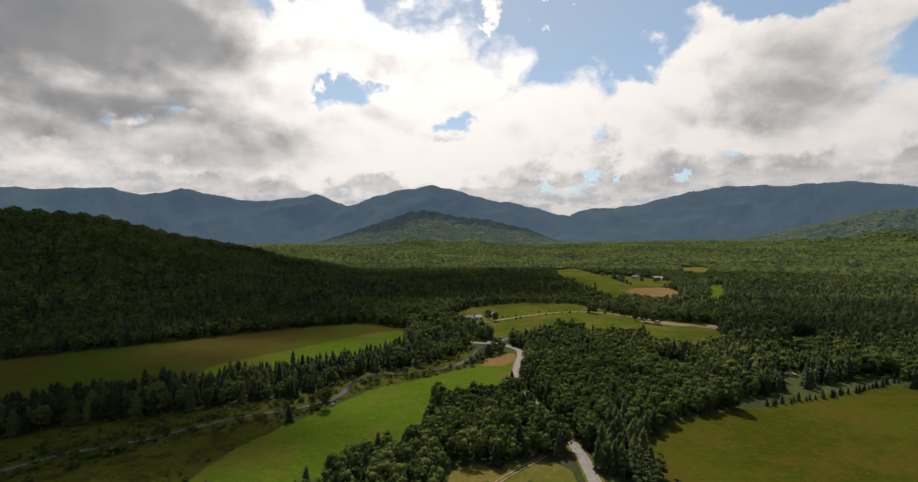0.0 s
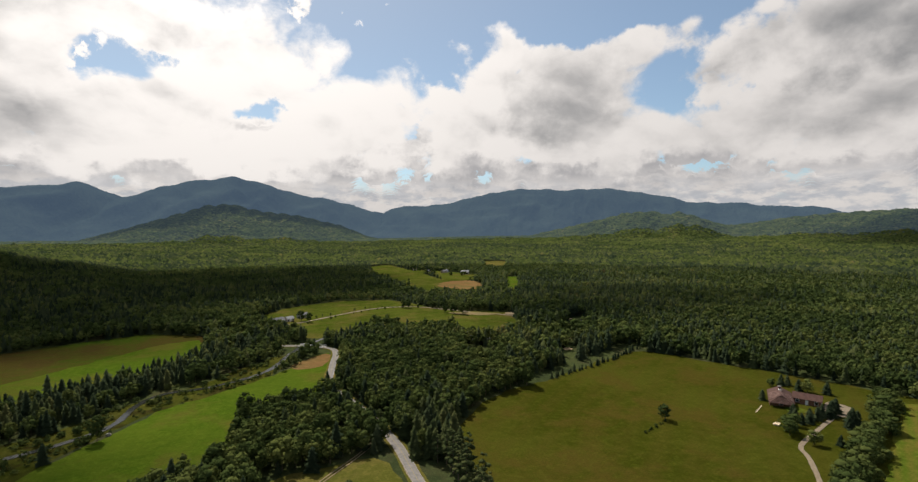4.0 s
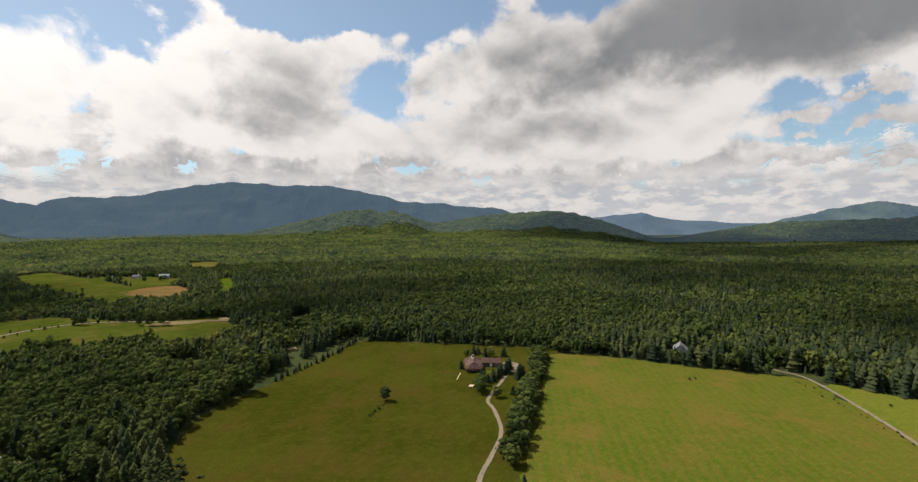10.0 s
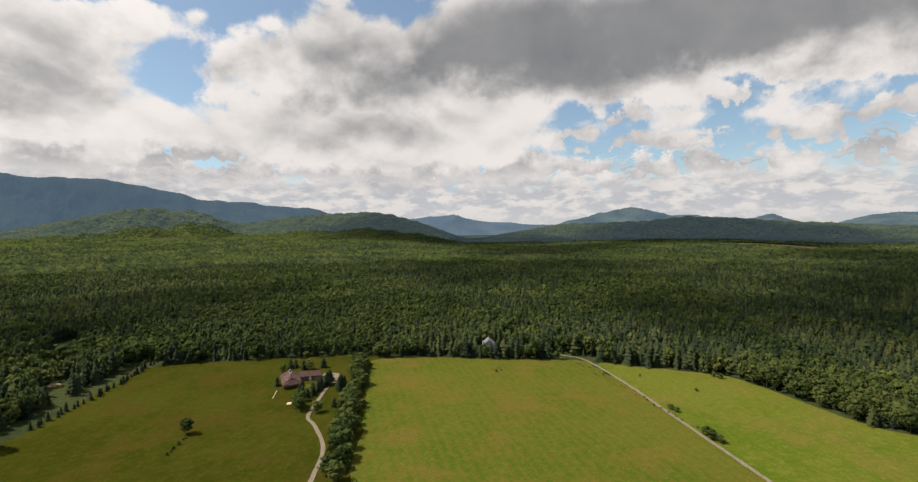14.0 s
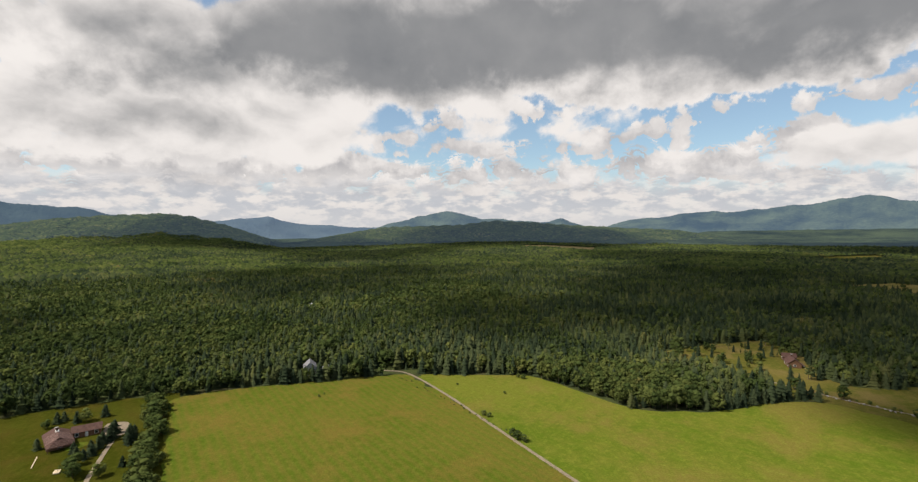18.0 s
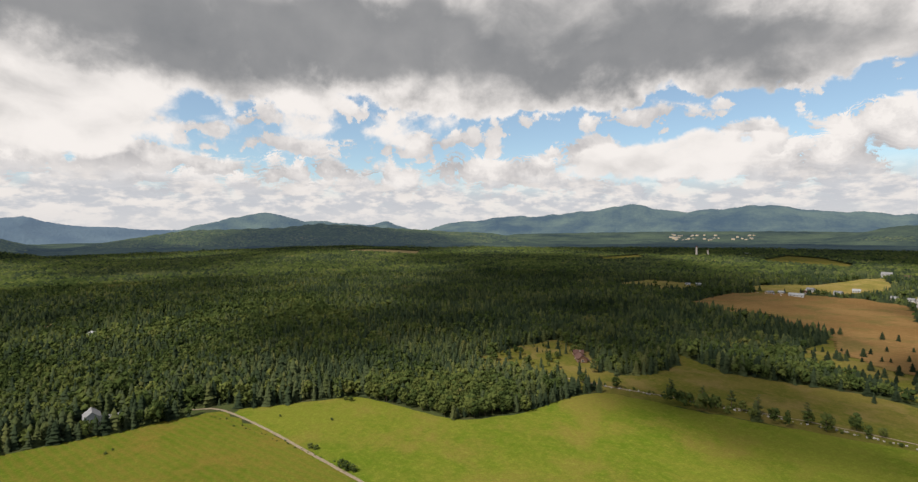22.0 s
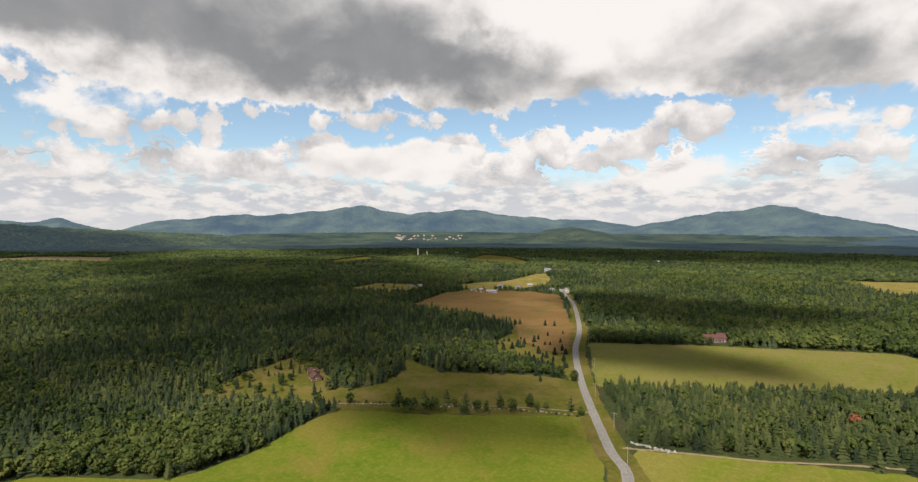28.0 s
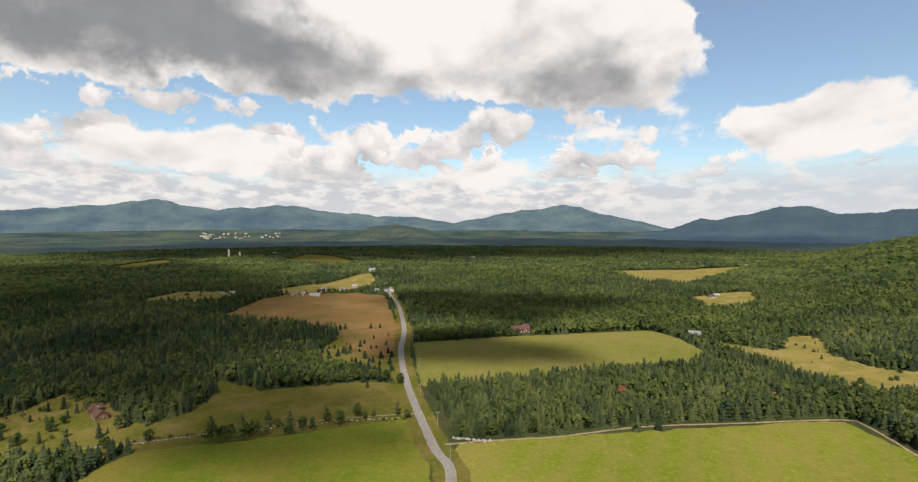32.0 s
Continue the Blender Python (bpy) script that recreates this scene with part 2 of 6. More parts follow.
def grass(name, a, b, c, streak=None, blotch=0.02):
    """Meadow: blotches of a and b, patches of c, mowing rows along streak degrees with the given spacing."""
    def build(add, m, pos):
        big, mid, fine = fbm(add, pos, blotch, 3.0), fbm(add, pos, 0.16, 4.0, 0.65), fbm(add, pos, 1.7, 3.0, 0.7)
        col = ramp(add, m("ADD", m("MULTIPLY", big, 0.65), m("MULTIPLY", mid, 0.35)), [(0.43, a), (0.57, b)])
        patch = add("ShaderNodeMapRange", {0: fbm(add, pos, blotch * 1.7, 6.0, 0.65), 1: 0.50, 2: 0.62}).outputs[0]
        col = mix(add, m("MULTIPLY", patch, 0.85), col, c)
        tuft = add("ShaderNodeMapRange", {0: fbm(add, pos, 0.42, 5.0, 0.7), 1: 0.48, 2: 0.68}).outputs[0]
        col = mix(add, m("MULTIPLY", tuft, 0.42), col, tuple(v * 1.6 for v in b))
        if streak:
            ang, gap, force = radians(streak[0]), streak[1], streak[2]
            s = add("ShaderNodeSeparateXYZ", {0: pos})
            v = m("ADD", m("MULTIPLY", s.outputs[0], math.sin(ang)), m("MULTIPLY", s.outputs[1], -math.cos(ang)))
            v = m("ADD", v, m("MULTIPLY", mid, gap * 0.7))
            w = m("MULTIPLY", m("ADD", m("SINE", m("MULTIPLY", v, 6.2832 / gap)), 1.0), 0.5)
            w = m("MULTIPLY", w, m("MULTIPLY", mid, force * 2))
            col = mix(add, w, col, c)
        col = mix(add, m("MULTIPLY", m("SUBTRACT", fine, 0.36), 1.3, clamp=True), col, tuple(v * 0.5 for v in a))
        return col, m("ADD", m("MULTIPLY", mid, 2.0), fine)
    return material(name, build, 0.95, 0.0, (0.6, 0.35))


M = {}
M["forest_floor"] = grass("forest_floor", (0.030, 0.040, 0.016), (0.050, 0.062, 0.022), (0.055, 0.050, 0.025))
M["meadow"] = grass("meadow_grass", (0.0442, 0.0780, 0.0062), (0.0676, 0.0962, 0.0094), (0.0884, 0.0780, 0.0156), blotch=0.014)
M["strip"] = grass("strip_grass", (0.036, 0.054, 0.006), (0.060, 0.076, 0.010), (0.100, 0.080, 0.022), (20, 14.0, 0.2), blotch=0.02)
M["olive"] = grass("pasture_grass", (0.033, 0.039, 0.004), (0.050, 0.054, 0.007), (0.060, 0.046, 0.009), (38, 11.0, 0.25), blotch=0.022)
M["hay"] = grass("hay_stubble", (0.060, 0.090, 0.009), (0.092, 0.102, 0.015), (0.132, 0.096, 0.022), (28, 3.6, 0.42), 0.016)
M["bright"] = grass("mown_grass", (0.072, 0.108, 0.010), (0.116, 0.127, 0.018), (0.148, 0.118, 0.028), (28, 9.0, 0.12), 0.012)
M["east"] = grass("east_grass", (0.106, 0.114, 0.022), (0.146, 0.140, 0.036), (0.162, 0.132, 0.046), (72, 17.0, 0.45), 0.010)
M["south"] = grass("south_grass", (0.100, 0.124, 0.014), (0.150, 0.152, 0.026), (0.172, 0.142, 0.038), (72, 17.0, 0.45), 0.010)
M["brown"] = grass("cut_hay", (0.150, 0.085, 0.034), (0.185, 0.112, 0.046), (0.098, 0.085, 0.028), (30, 7.0, 0.3), 0.014)
M["dry"] = grass("dry_meadow", (0.190, 0.148, 0.045), (0.128, 0.116, 0.030), (0.225, 0.170, 0.070), blotch=0.03)
M["rough"] = grass("rough_meadow", (0.072, 0.076, 0.014), (0.112, 0.094, 0.024), (0.140, 0.104, 0.038), blotch=0.028)
M["marsh"] = grass("marsh_grass", (0.0350, 0.0425, 0.0060), (0.0575, 0.0575, 0.0110), (0.0225, 0.0180, 0.0070), blotch=0.06)
M["mixed"] = grass("striped_field", (0.036, 0.066, 0.006), (0.062, 0.046, 0.012), (0.055, 0.032, 0.012), blotch=0.011)
M["tan"] = grass("tan_field", (0.2160, 0.1584, 0.0792), (0.1584, 0.1296, 0.0612), (0.1152, 0.1008, 0.0360), blotch=0.02)
M["gravel"] = plain("gravel", (0.185, 0.15, 0.105), 0.95, 0.3, 1.2)
M["asphalt"] = plain("asphalt", (0.165, 0.155, 0.142), 0.85, 0.22, 0.7)
M["paint_white"] = plain("worn_road_paint", (0.27, 0.265, 0.25), 0.7, 0.1)
M["paint_yellow"] = plain("worn_yellow_paint", (0.26, 0.21, 0.10), 0.7, 0.1)
M["sand"] = plain("sand", (0.20, 0.152, 0.09), 0.95, 0.25, 0.3)
M["bark"] = plain("bark", (0.11, 0.085, 0.06), 0.95, 0.4, 3.0)
M["birch"] = plain("birch_bark", (0.5, 0.48, 0.44), 0.9, 0.35, 2.0)
M["stone"] = plain("field_stone", (0.24, 0.225, 0.20), 0.9, 0.35, 2.0)


def water_mat():
    def build(add, m, pos):
        return (0.018, 0.020, 0.016), fbm(add, pos, 0.8, 3.0)
    return material("river_water", build, 0.2, 0.1, (0.4, 0.05))


M["water"] = water_mat()


def leaf_mat(name, stops, through_light=0.2, added_haze=0.0):
    """Foliage: the tone runs over the stops tree by tree, with lighter and darker sprays."""
    mat = bpy.data.materials.new(name)
    mat.use_nodes = True
    add = nodes_of(mat.node_tree)
    m = maths(add)
    pos = add("ShaderNodeNewGeometry").outputs["Position"]
    tint = add("ShaderNodeAttribute", attribute_name="tint").outputs["Fac"]
    tone = m("FRACT", m("ADD", tint, add("ShaderNodeObjectInfo").outputs["Random"]))
    stand = fbm(add, pos, 0.011, 3.0)
    spray = fbm(add, pos, 0.9, 3.0, 0.7)
    t = m("ADD", m("ADD", m("MULTIPLY", tone, 0.52), m("MULTIPLY", m("SUBTRACT", stand, 0.2), 1.2)), m("MULTIPLY", spray, 0.3))
    col = ramp(add, m("SUBTRACT", t, 0.29), stops)
    # sprays point up to the light, so the shading leans upwards
    nrm = add("ShaderNodeVectorMath", {0: add("ShaderNodeVectorMath", {0: add("ShaderNodeNewGeometry").outputs["Normal"], 1: (0.0, 0.0, 0.7)}, operation="ADD").outputs[0]}, operation="NORMALIZE").outputs[0]
    diff = add("ShaderNodeBsdfDiffuse", {"Color": col, "Normal": nrm})
    tr = add("ShaderNodeBsdfTranslucent", {"Color": col})
    sh = add("ShaderNodeMixShader", {0: through_light, 1: diff.outputs[0], 2: tr.outputs[0]})
    if added_haze:
        # haze painted on: a blue emission over the foliage
        sh = add("ShaderNodeAddShader", {0: sh.outputs[0], 1: add("ShaderNodeEmission", {"Color": (0.26, 0.38, 0.50, 1), "Strength": added_haze}).outputs[0]})
    out = add("ShaderNodeOutputMaterial")
    mat.node_tree.links.new(sh.outputs[0], out.inputs[0])
    return mat


# blue is raised in all three ramps to stand in for haze
SPRUCE = [(0.05, (0.013, 0.021, 0.012)), (0.5, (0.030, 0.043, 0.022)), (0.95, (0.066, 0.080, 0.034))]
PINE = [(0.05, (0.026, 0.038, 0.016)), (0.5, (0.052, 0.066, 0.025)), (0.95, (0.100, 0.104, 0.037))]
LEAF = [(0.0, (0.021, 0.034, 0.011)), (0.45, (0.052, 0.072, 0.021)), (0.82, (0.098, 0.113, 0.031)), (0.98, (0.135, 0.110, 0.042))]
# far copies: colours dimmed towards blue, with haze glow added
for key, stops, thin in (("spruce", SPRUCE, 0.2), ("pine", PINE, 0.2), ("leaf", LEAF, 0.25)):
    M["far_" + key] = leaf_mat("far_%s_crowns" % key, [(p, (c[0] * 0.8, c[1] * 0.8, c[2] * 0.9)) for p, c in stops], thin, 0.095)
M["spruce"], M["pine"], M["leaf"] = leaf_mat("spruce_needles", SPRUCE), leaf_mat("pine_needles", PINE), leaf_mat("broad_leaves", LEAF, 0.25)
M["rust"] = leaf_mat("rusty_leaves", [(0.1, (0.16, 0.06, 0.03)), (0.9, (0.24, 0.10, 0.05))])

# ---------------------------------------------------------------- mesh helpers
rng = np.random.default_rng(7)


def mesh_np(name, verts, faces, mats, tint=None, index=None, smooth=False):
    """A mesh from arrays of corners and of triangles or quads."""
    me = bpy.data.meshes.new(name)
    verts, faces = np.asarray(verts, np.float32), np.asarray(faces, np.int32)
    k = faces.shape[1]
    me.vertices.add(len(verts))
    me.vertices.foreach_set("co", verts.ravel())
    me.loops.add(faces.size)
    me.loops.foreach_set("vertex_index", faces.ravel())
    me.polygons.add(len(faces))
    me.polygons.foreach_set("loop_start", np.arange(0, faces.size, k, dtype=np.int32))
    for mat in mats:
        me.materials.append(mat)
    if index is not None:
        me.polygons.foreach_set("material_index", np.asarray(index, np.int32))
    me.polygons.foreach_set("use_smooth", np.full(len(faces), smooth))
    me.update(calc_edges=True)
    if tint is not None:
        me.attributes.new("tint", "FLOAT", "POINT").data.foreach_set("value", np.asarray(tint, np.float32))
    return me


def part(name, bm, mat, parent=None, label=""):
    me = bpy.data.meshes.new(name)
    bm.to_mesh(me)
    bm.free()
    me.materials.append(mat)
    ob = new(name, me)
    ob.parent = parent
    if label:
        tagged(ob, label)
    return ob


def thing(name, place, label, category, group="", turn=0.0):
    e = new(name)
    e.matrix_basis = pose(*place, 0, 0, turn)
    return tagged(e, label, category, group)


def inside(px, py, poly):
    x, y = np.asarray(poly, float).T
    hit = np.zeros(px.shape, bool)
    j = len(x) - 1
    for i in range(len(x)):
        if y[i] != y[j]:
            hit ^= ((y[i] > py) != (y[j] > py)) & (px < (x[j] - x[i]) * (py - y[i]) / (y[j] - y[i]) + x[i])
        j = i
    return hit


def near_line(px, py, line, d):
    hit = np.zeros(px.shape, bool)
    for (ax, ay), (bx, by) in zip(line, line[1:]):
        t = np.clip(((px - ax) * (bx - ax) + (py - ay) * (by - ay)) / ((bx - ax) ** 2 + (by - ay) ** 2), 0, 1)
        hit |= np.hypot(px - ax - t * (bx - ax), py - ay - t * (by - ay)) < d
    return hit


def curve_pts(line, step=4.0):
    """A smooth line through the corners (Catmull-Rom)."""
    p = np.asarray(line, float)
    p = np.vstack([2 * p[0] - p[1], p, 2 * p[-1] - p[-2]])
    out = []
    for i in range(1, len(p) - 2):
        n = max(2, int(np.hypot(*(p[i + 1] - p[i])) / step))
        for t in np.arange(n) / n:
            a, b, c, d = p[i - 1:i + 3]
            out.append(0.5 * (2 * b + (c - a) * t + (2 * a - 5 * b + 4 * c - d) * t * t + (3 * b - a - 3 * c + d) * t ** 3))
    out.append(p[-2])
    return np.array(out)


# ---------------------------------------------------------------- plan, in metres; +y is where the walk begins to look
FIELDS = {
    "meadow": [(-82, 120), (-76, 158), (-67, 180), (-54, 197), (-44, 219), (-25, 237), (1, 254), (33, 297), (30, 263), (20, 212), (-10, 203), (-14, 163), (-33, 146), (-44, 120)],
    "clearing": [(-6, 120), (-4, 148), (10, 146), (24, 153), (34, 150), (33, 120)],
    "marsh": [(-190, 150), (-153, 174), (-145, 182), (-123, 188), (-95, 202), (-73, 209), (-53, 235), (-32, 251), (5, 296), (16, 296), (1, 254), (-44, 219), (-67, 180), (-76, 158), (-82, 120), (-170, 120)],
    "hayfield": [(-209, 165), (-312, 265), (-263, 276), (-244, 293), (-193, 327), (-129, 371), (-79, 394), (-38, 367), (-35, 300), (-61, 271), (-87, 250), (-131, 222), (-183, 191)],
    "hayfield_green": [(-138, 262), (-105, 300), (-66, 350), (-42, 362), (-36, 312), (-60, 274), (-86, 252), (-128, 226)],
    "cut_patch": [(7, 262), (14, 276), (33, 293), (32, 272), (20, 258)],
    "strip": [(-16, 420), (11, 477), (66, 511), (118, 498), (136, 459), (148, 412), (202, 379), (161, 290), (135, 287), (115, 319), (78, 368), (42, 329), (23, 336)],
    "hamlet": [(198, 1006), (248, 1036), (254, 815), (243, 671), (259, 564), (233, 502), (164, 529), (160, 782)],
    "hamlet_far": [(488, 1068), (531, 1018), (436, 853), (410, 887)],
    "hamlet_near": [(356, 692), (374, 681), (270, 494), (260, 500)],
    "pasture": [(205, 228), (231, 172), (250, 127), (240, 118), (198, 107), (153, 86), (126, 75), (90, 50), (40, -10), (42, 60), (55, 132), (58, 156), (86, 187), (128, 198), (172, 216)],
    "hay": [(244, 116), (255, 86), (259, 53), (268, -2), (233, -19), (190, -36), (152, -51), (36, -100), (40, -12), (90, 45), (115, 64), (155, 78)],
    "mown": [(266, -5), (254, -70), (232, -85), (197, -104), (191, -138), (198, -176), (194, -197), (157, -213), (112, -238), (69, -262), (40, -199), (33, -104), (90, -78), (145, -55), (190, -37)],
    "rough": [(290, -160), (305, -208), (311, -258), (272, -252), (232, -228), (212, -224), (204, -248), (210, -278), (238, -305), (206, -296), (184, -289), (150, -304), (120, -320), (93, -320), (73, -272), (112, -243), (168, -221), (200, -205), (219, -195), (265, -167)],
    "brown": [(381, -501), (415, -646), (352, -709), (245, -713), (152, -493), (124, -398), (125, -375), (181, -411), (210, -473), (253, -485), (314, -492)],
    "brown_low": [(210, -473), (148, -493), (124, -400), (91, -322), (105, -326), (135, -336), (168, -348), (192, -388), (196, -430)],
    "yellow": [(448, -714), (378, -808), (360, -938), (308, -851), (291, -764), (394, -684)],
    "east": [(118, -435), (24, -478), (-116, -532), (-139, -497), (-148, -445), (-121, -402), (26, -337), (78, -316)],
    "south": [(37, -236), (-30, -259), (-179, -307), (-190, -265), (-160, -100), (-60, 20), (20, 60), (18, -130), (24, -180)],
    "dry": [(-159, -501), (-176, -486), (-214, -462), (-246, -528), (-280, -536), (-252, -464), (-264, -420), (-300, -420), (-330, -400), (-300, -372), (-226, -361), (-203, -384), (-190, -411), (-168, -459)],
    "far_dry": [(-127, -1109), (-273, -1216), (-492, -1287), (-381, -1109), (-255, -906), (-176, -909)],
    "mid_dry": [(-212, -771), (-333, -855), (-304, -741), (-219, -665)],
    "ridge_tan": [(1600, -420), (1760, -440), (1900, -600), (1880, -790), (1600, -655)],
    "valley_field": [(759, -1256), (851, -1587), (726, -1532), (555, -1318), (516, -1195), (680, -1241)],
    "valley_clearing": [(1106, -1031), (1150, -1268), (1015, -1174), (988, -967)],
    "village_lit": [(575, -545), (591, -690), (520, -700), (462, -672), (455, -625), (500, -580)],
    "hamlet_yard": [(231, 655), (243, 671), (256, 760), (246, 877), (260, 892), (300, 830), (318, 770), (330, 735), (304, 690), (282, 654)],
    "hamlet_brown": [(202, 601), (243, 654), (282, 652), (268, 581), (225, 538)],
    "bare_patch": [(590, 158), (619, 148), (600, 132), (575, 136)],
}
FIELD_MAT = {"meadow": "meadow", "clearing": "rough", "marsh": "marsh", "hayfield": "mixed", "hayfield_green": "meadow", "cut_patch": "brown", "strip": "strip", "hamlet": "strip", "hamlet_far": "rough", "hamlet_near": "meadow",
             "pasture": "olive", "hay": "hay", "mown": "bright", "rough": "rough", "brown": "brown", "brown_low": "rough", "yellow": "dry", "east": "east", "south": "south", "dry": "dry",
             "far_dry": "dry", "mid_dry": "dry", "ridge_tan": "tan", "bare_patch": "tan", "valley_field": "rough", "valley_clearing": "rough",
             "village_lit": "dry", "hamlet_yard": "strip", "hamlet_brown": "brown"}
ROAD = [(262, -790), (240, -722), (200, -640), (146, -495), (120, -402), (92, -327), (69, -275), (47, -229), (32, -200), (25, -120), (30, 0), (37, 100), (38, 135), (38, 158), (34, 188), (26, 228), (30, 258), (36, 296), (22, 312), (-10, 330), (-30, 372)]
DRIVE = [(60, 48), (90, 64), (108, 73), (120, 77), (138, 84), (154, 97), (161, 104), (179, 110), (202, 117), (212, 122)]
LANE = [(276, 12), (268, -2), (233, -19.5), (190, -36.5), (152, -51.5), (118, -65), (80, -81), (30, -104)]
TRACK = [(42, -233), (16, -243), (-15, -253), (-63, -275), (-120, -291), (-180, -307), (-188, -299), (-190, -265), (-190, -200)]
WALL_LANE = [(240, -186), (196, -207), (171, -222), (134, -242), (102, -257), (66, -270)]
RIVER = [(-200, 120), (-160, 130), (-142, 140), (-129, 155), (-111, 166), (-87, 186), (-64, 199), (-54, 211), (-51, 231), (-43, 243), (-25, 246), (-2, 263), (11, 296), (25, 321), (60, 350), (110, 330), (150, 300), (200, 290), (240, 330)]
WHEEL_TRACK = [(-4, 118), (11, 138), (25, 152), (36, 165)]
STRIP_ROAD = [(-30, 372), (20, 395), (60, 425), (95, 445), (130, 440), (165, 395), (195, 360), (230, 330)]

# hills: ridge distance, foot distance, eye height that the angles were taken from, then compass angle and height angle of the ridge
HILLS = [
    (1100, 400, 56, [(-100, 1.5), (-75, 2.5), (-60, 3.0), (-43.7, 2.9), (-39.8, 2.7), (-35.4, 2.0), (-31.1, 0.8), (-27.3, 0.1), (-20, -1.6), (-10, -3.2)]),
    (2600, 950, 60, [(-40, -3), (-32, -1.0), (-20, -0.6), (0, -0.7), (12, -0.6), (25, -0.35), (40, -0.2), (54, -0.1), (64, 0.0), (70, -0.7), (76, -2.2), (80, -4)]),
    (3000, 1900, 50, [(-19, -1.2), (-15.3, 0.0), (-10, 1.7), (-5.9, 3.1), (-3.5, 3.3), (-0.3, 2.6), (3.9, 2.1), (8, 1.1), (10.7, 0.0), (15, -1.2)]),
    (2600, 1750, 62, [(33, -3), (38.9, -0.6), (41.5, 0.4), (44, 1.6), (46.3, 2.2), (48.6, 1.5), (51.4, 0.4), (55, -0.8), (60, -3)]),
    (2750, 1800, 56, [(24, -1.8), (31, 0.0), (36, 1.1), (41, 2.3), (44, 2.4), (48, 1.4), (54, 0.4), (60, -0.5), (66, -1.6)]),
    (2950, 1700, 56, [(46, 0.2), (52, 0.9), (56, 1.5), (60.5, 1.9), (65.0, 2.1), (67.8, 1.8), (71.7, 0.6), (74.5, -0.4), (78, -1.8), (81, -4)]),
    (1900, 950, 66, [(76, -4), (82, -2.3), (90, -1.8), (98, -1.5), (105, -1.5), (110, -1.8), (116, -2.4), (122, -4)]),
    (2900, 2100, 72, [(74, -2.4), (81, -0.8), (87.9, 0.3), (91.9, 0.35), (97, 0.5), (101.2, 0.95), (105, 0.7), (109.8, 0.3), (116.5, -0.1), (121, -0.3), (125, -1.0), (130, -2.2)]),
    (3400, 2750, 86, [(152, -1.8), (156.4, -0.9), (159.2, -0.2), (162.1, 0.1), (165.7, -0.6), (170, -1.8)]),
    (3900, 3300, 104, [(116, -2.2), (124, -1.0), (140, -0.8), (150, -0.8), (165, -1.0), (180, -0.9), (190, -1.1), (198, -2.2)]),
    (1000, 720, 98, [(146, -5.5), (153, -5.1), (162, -5.0), (175, -4.9), (190, -5.1), (202, -5.5)]),
    (1500, 700, 104, [(196, -3.9), (205.2, -3.5), (208.3, -2.5), (210.3, -1.8), (212.9, -1.1), (220, 0.3), (235, 0.8), (250, -4)]),
]


def land(x, y):
    """The ground's height."""
    x, y = np.asarray(x, float), np.asarray(y, float)
    r, az = np.hypot(x, y), np.degrees(np.arctan2(x, y))
    az = np.where(az < -110, az + 360, az)
    z = np.zeros(x.shape)
    for rd, rb, eye, prof in HILLS:
        a, e = np.array(prof).T
        top = np.maximum(0, eye + rd * np.tan(np.radians(np.interp(az, a, e, left=-9, right=-9))))
        bend = 60 * np.sin(az * 0.9 + rd) + 35 * np.sin(az * 2.3)
        s = np.where(r < rd, (r - rb - bend * 0.4) / (rd - rb), 1 - (r - rd) / (1.1 * (rd - rb)))
        s = np.clip(s, 0, 1)
        s = s * s * (3 - 2 * s)
        ripple = 1 + 0.05 * np.sin(az * 1.7 + r * 0.011) * (1 - s) + 0.03 * np.sin(az * 4.1 - r * 0.017)
        z = np.maximum(z, top * s * ripple)
    return z


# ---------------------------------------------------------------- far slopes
def mountain_mat(name, a, b, added_haze, glow):
    """Distant wooded slopes, with the blue haze before them put in as emission."""
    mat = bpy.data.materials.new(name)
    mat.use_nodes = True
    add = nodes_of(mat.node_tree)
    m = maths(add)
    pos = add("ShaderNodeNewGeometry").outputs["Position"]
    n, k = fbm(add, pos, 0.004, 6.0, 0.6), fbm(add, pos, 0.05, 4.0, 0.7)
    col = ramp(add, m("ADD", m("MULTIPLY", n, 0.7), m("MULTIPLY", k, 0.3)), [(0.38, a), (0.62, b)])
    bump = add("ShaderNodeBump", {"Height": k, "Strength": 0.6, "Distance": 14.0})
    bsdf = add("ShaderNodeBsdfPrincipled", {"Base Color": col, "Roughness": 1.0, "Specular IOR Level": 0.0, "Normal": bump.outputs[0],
                                           "Emission Color": (*added_haze, 1), "Emission Strength": glow})
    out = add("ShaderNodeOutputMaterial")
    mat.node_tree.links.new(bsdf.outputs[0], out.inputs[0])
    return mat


# ground beyond 2200 m, its haze painted as a faint blue glow
M["far_wood"] = mountain_mat("far_woods_haze_glow", (0.008, 0.014, 0.010), (0.044, 0.058, 0.028), (0.25, 0.38, 0.56), 0.075)

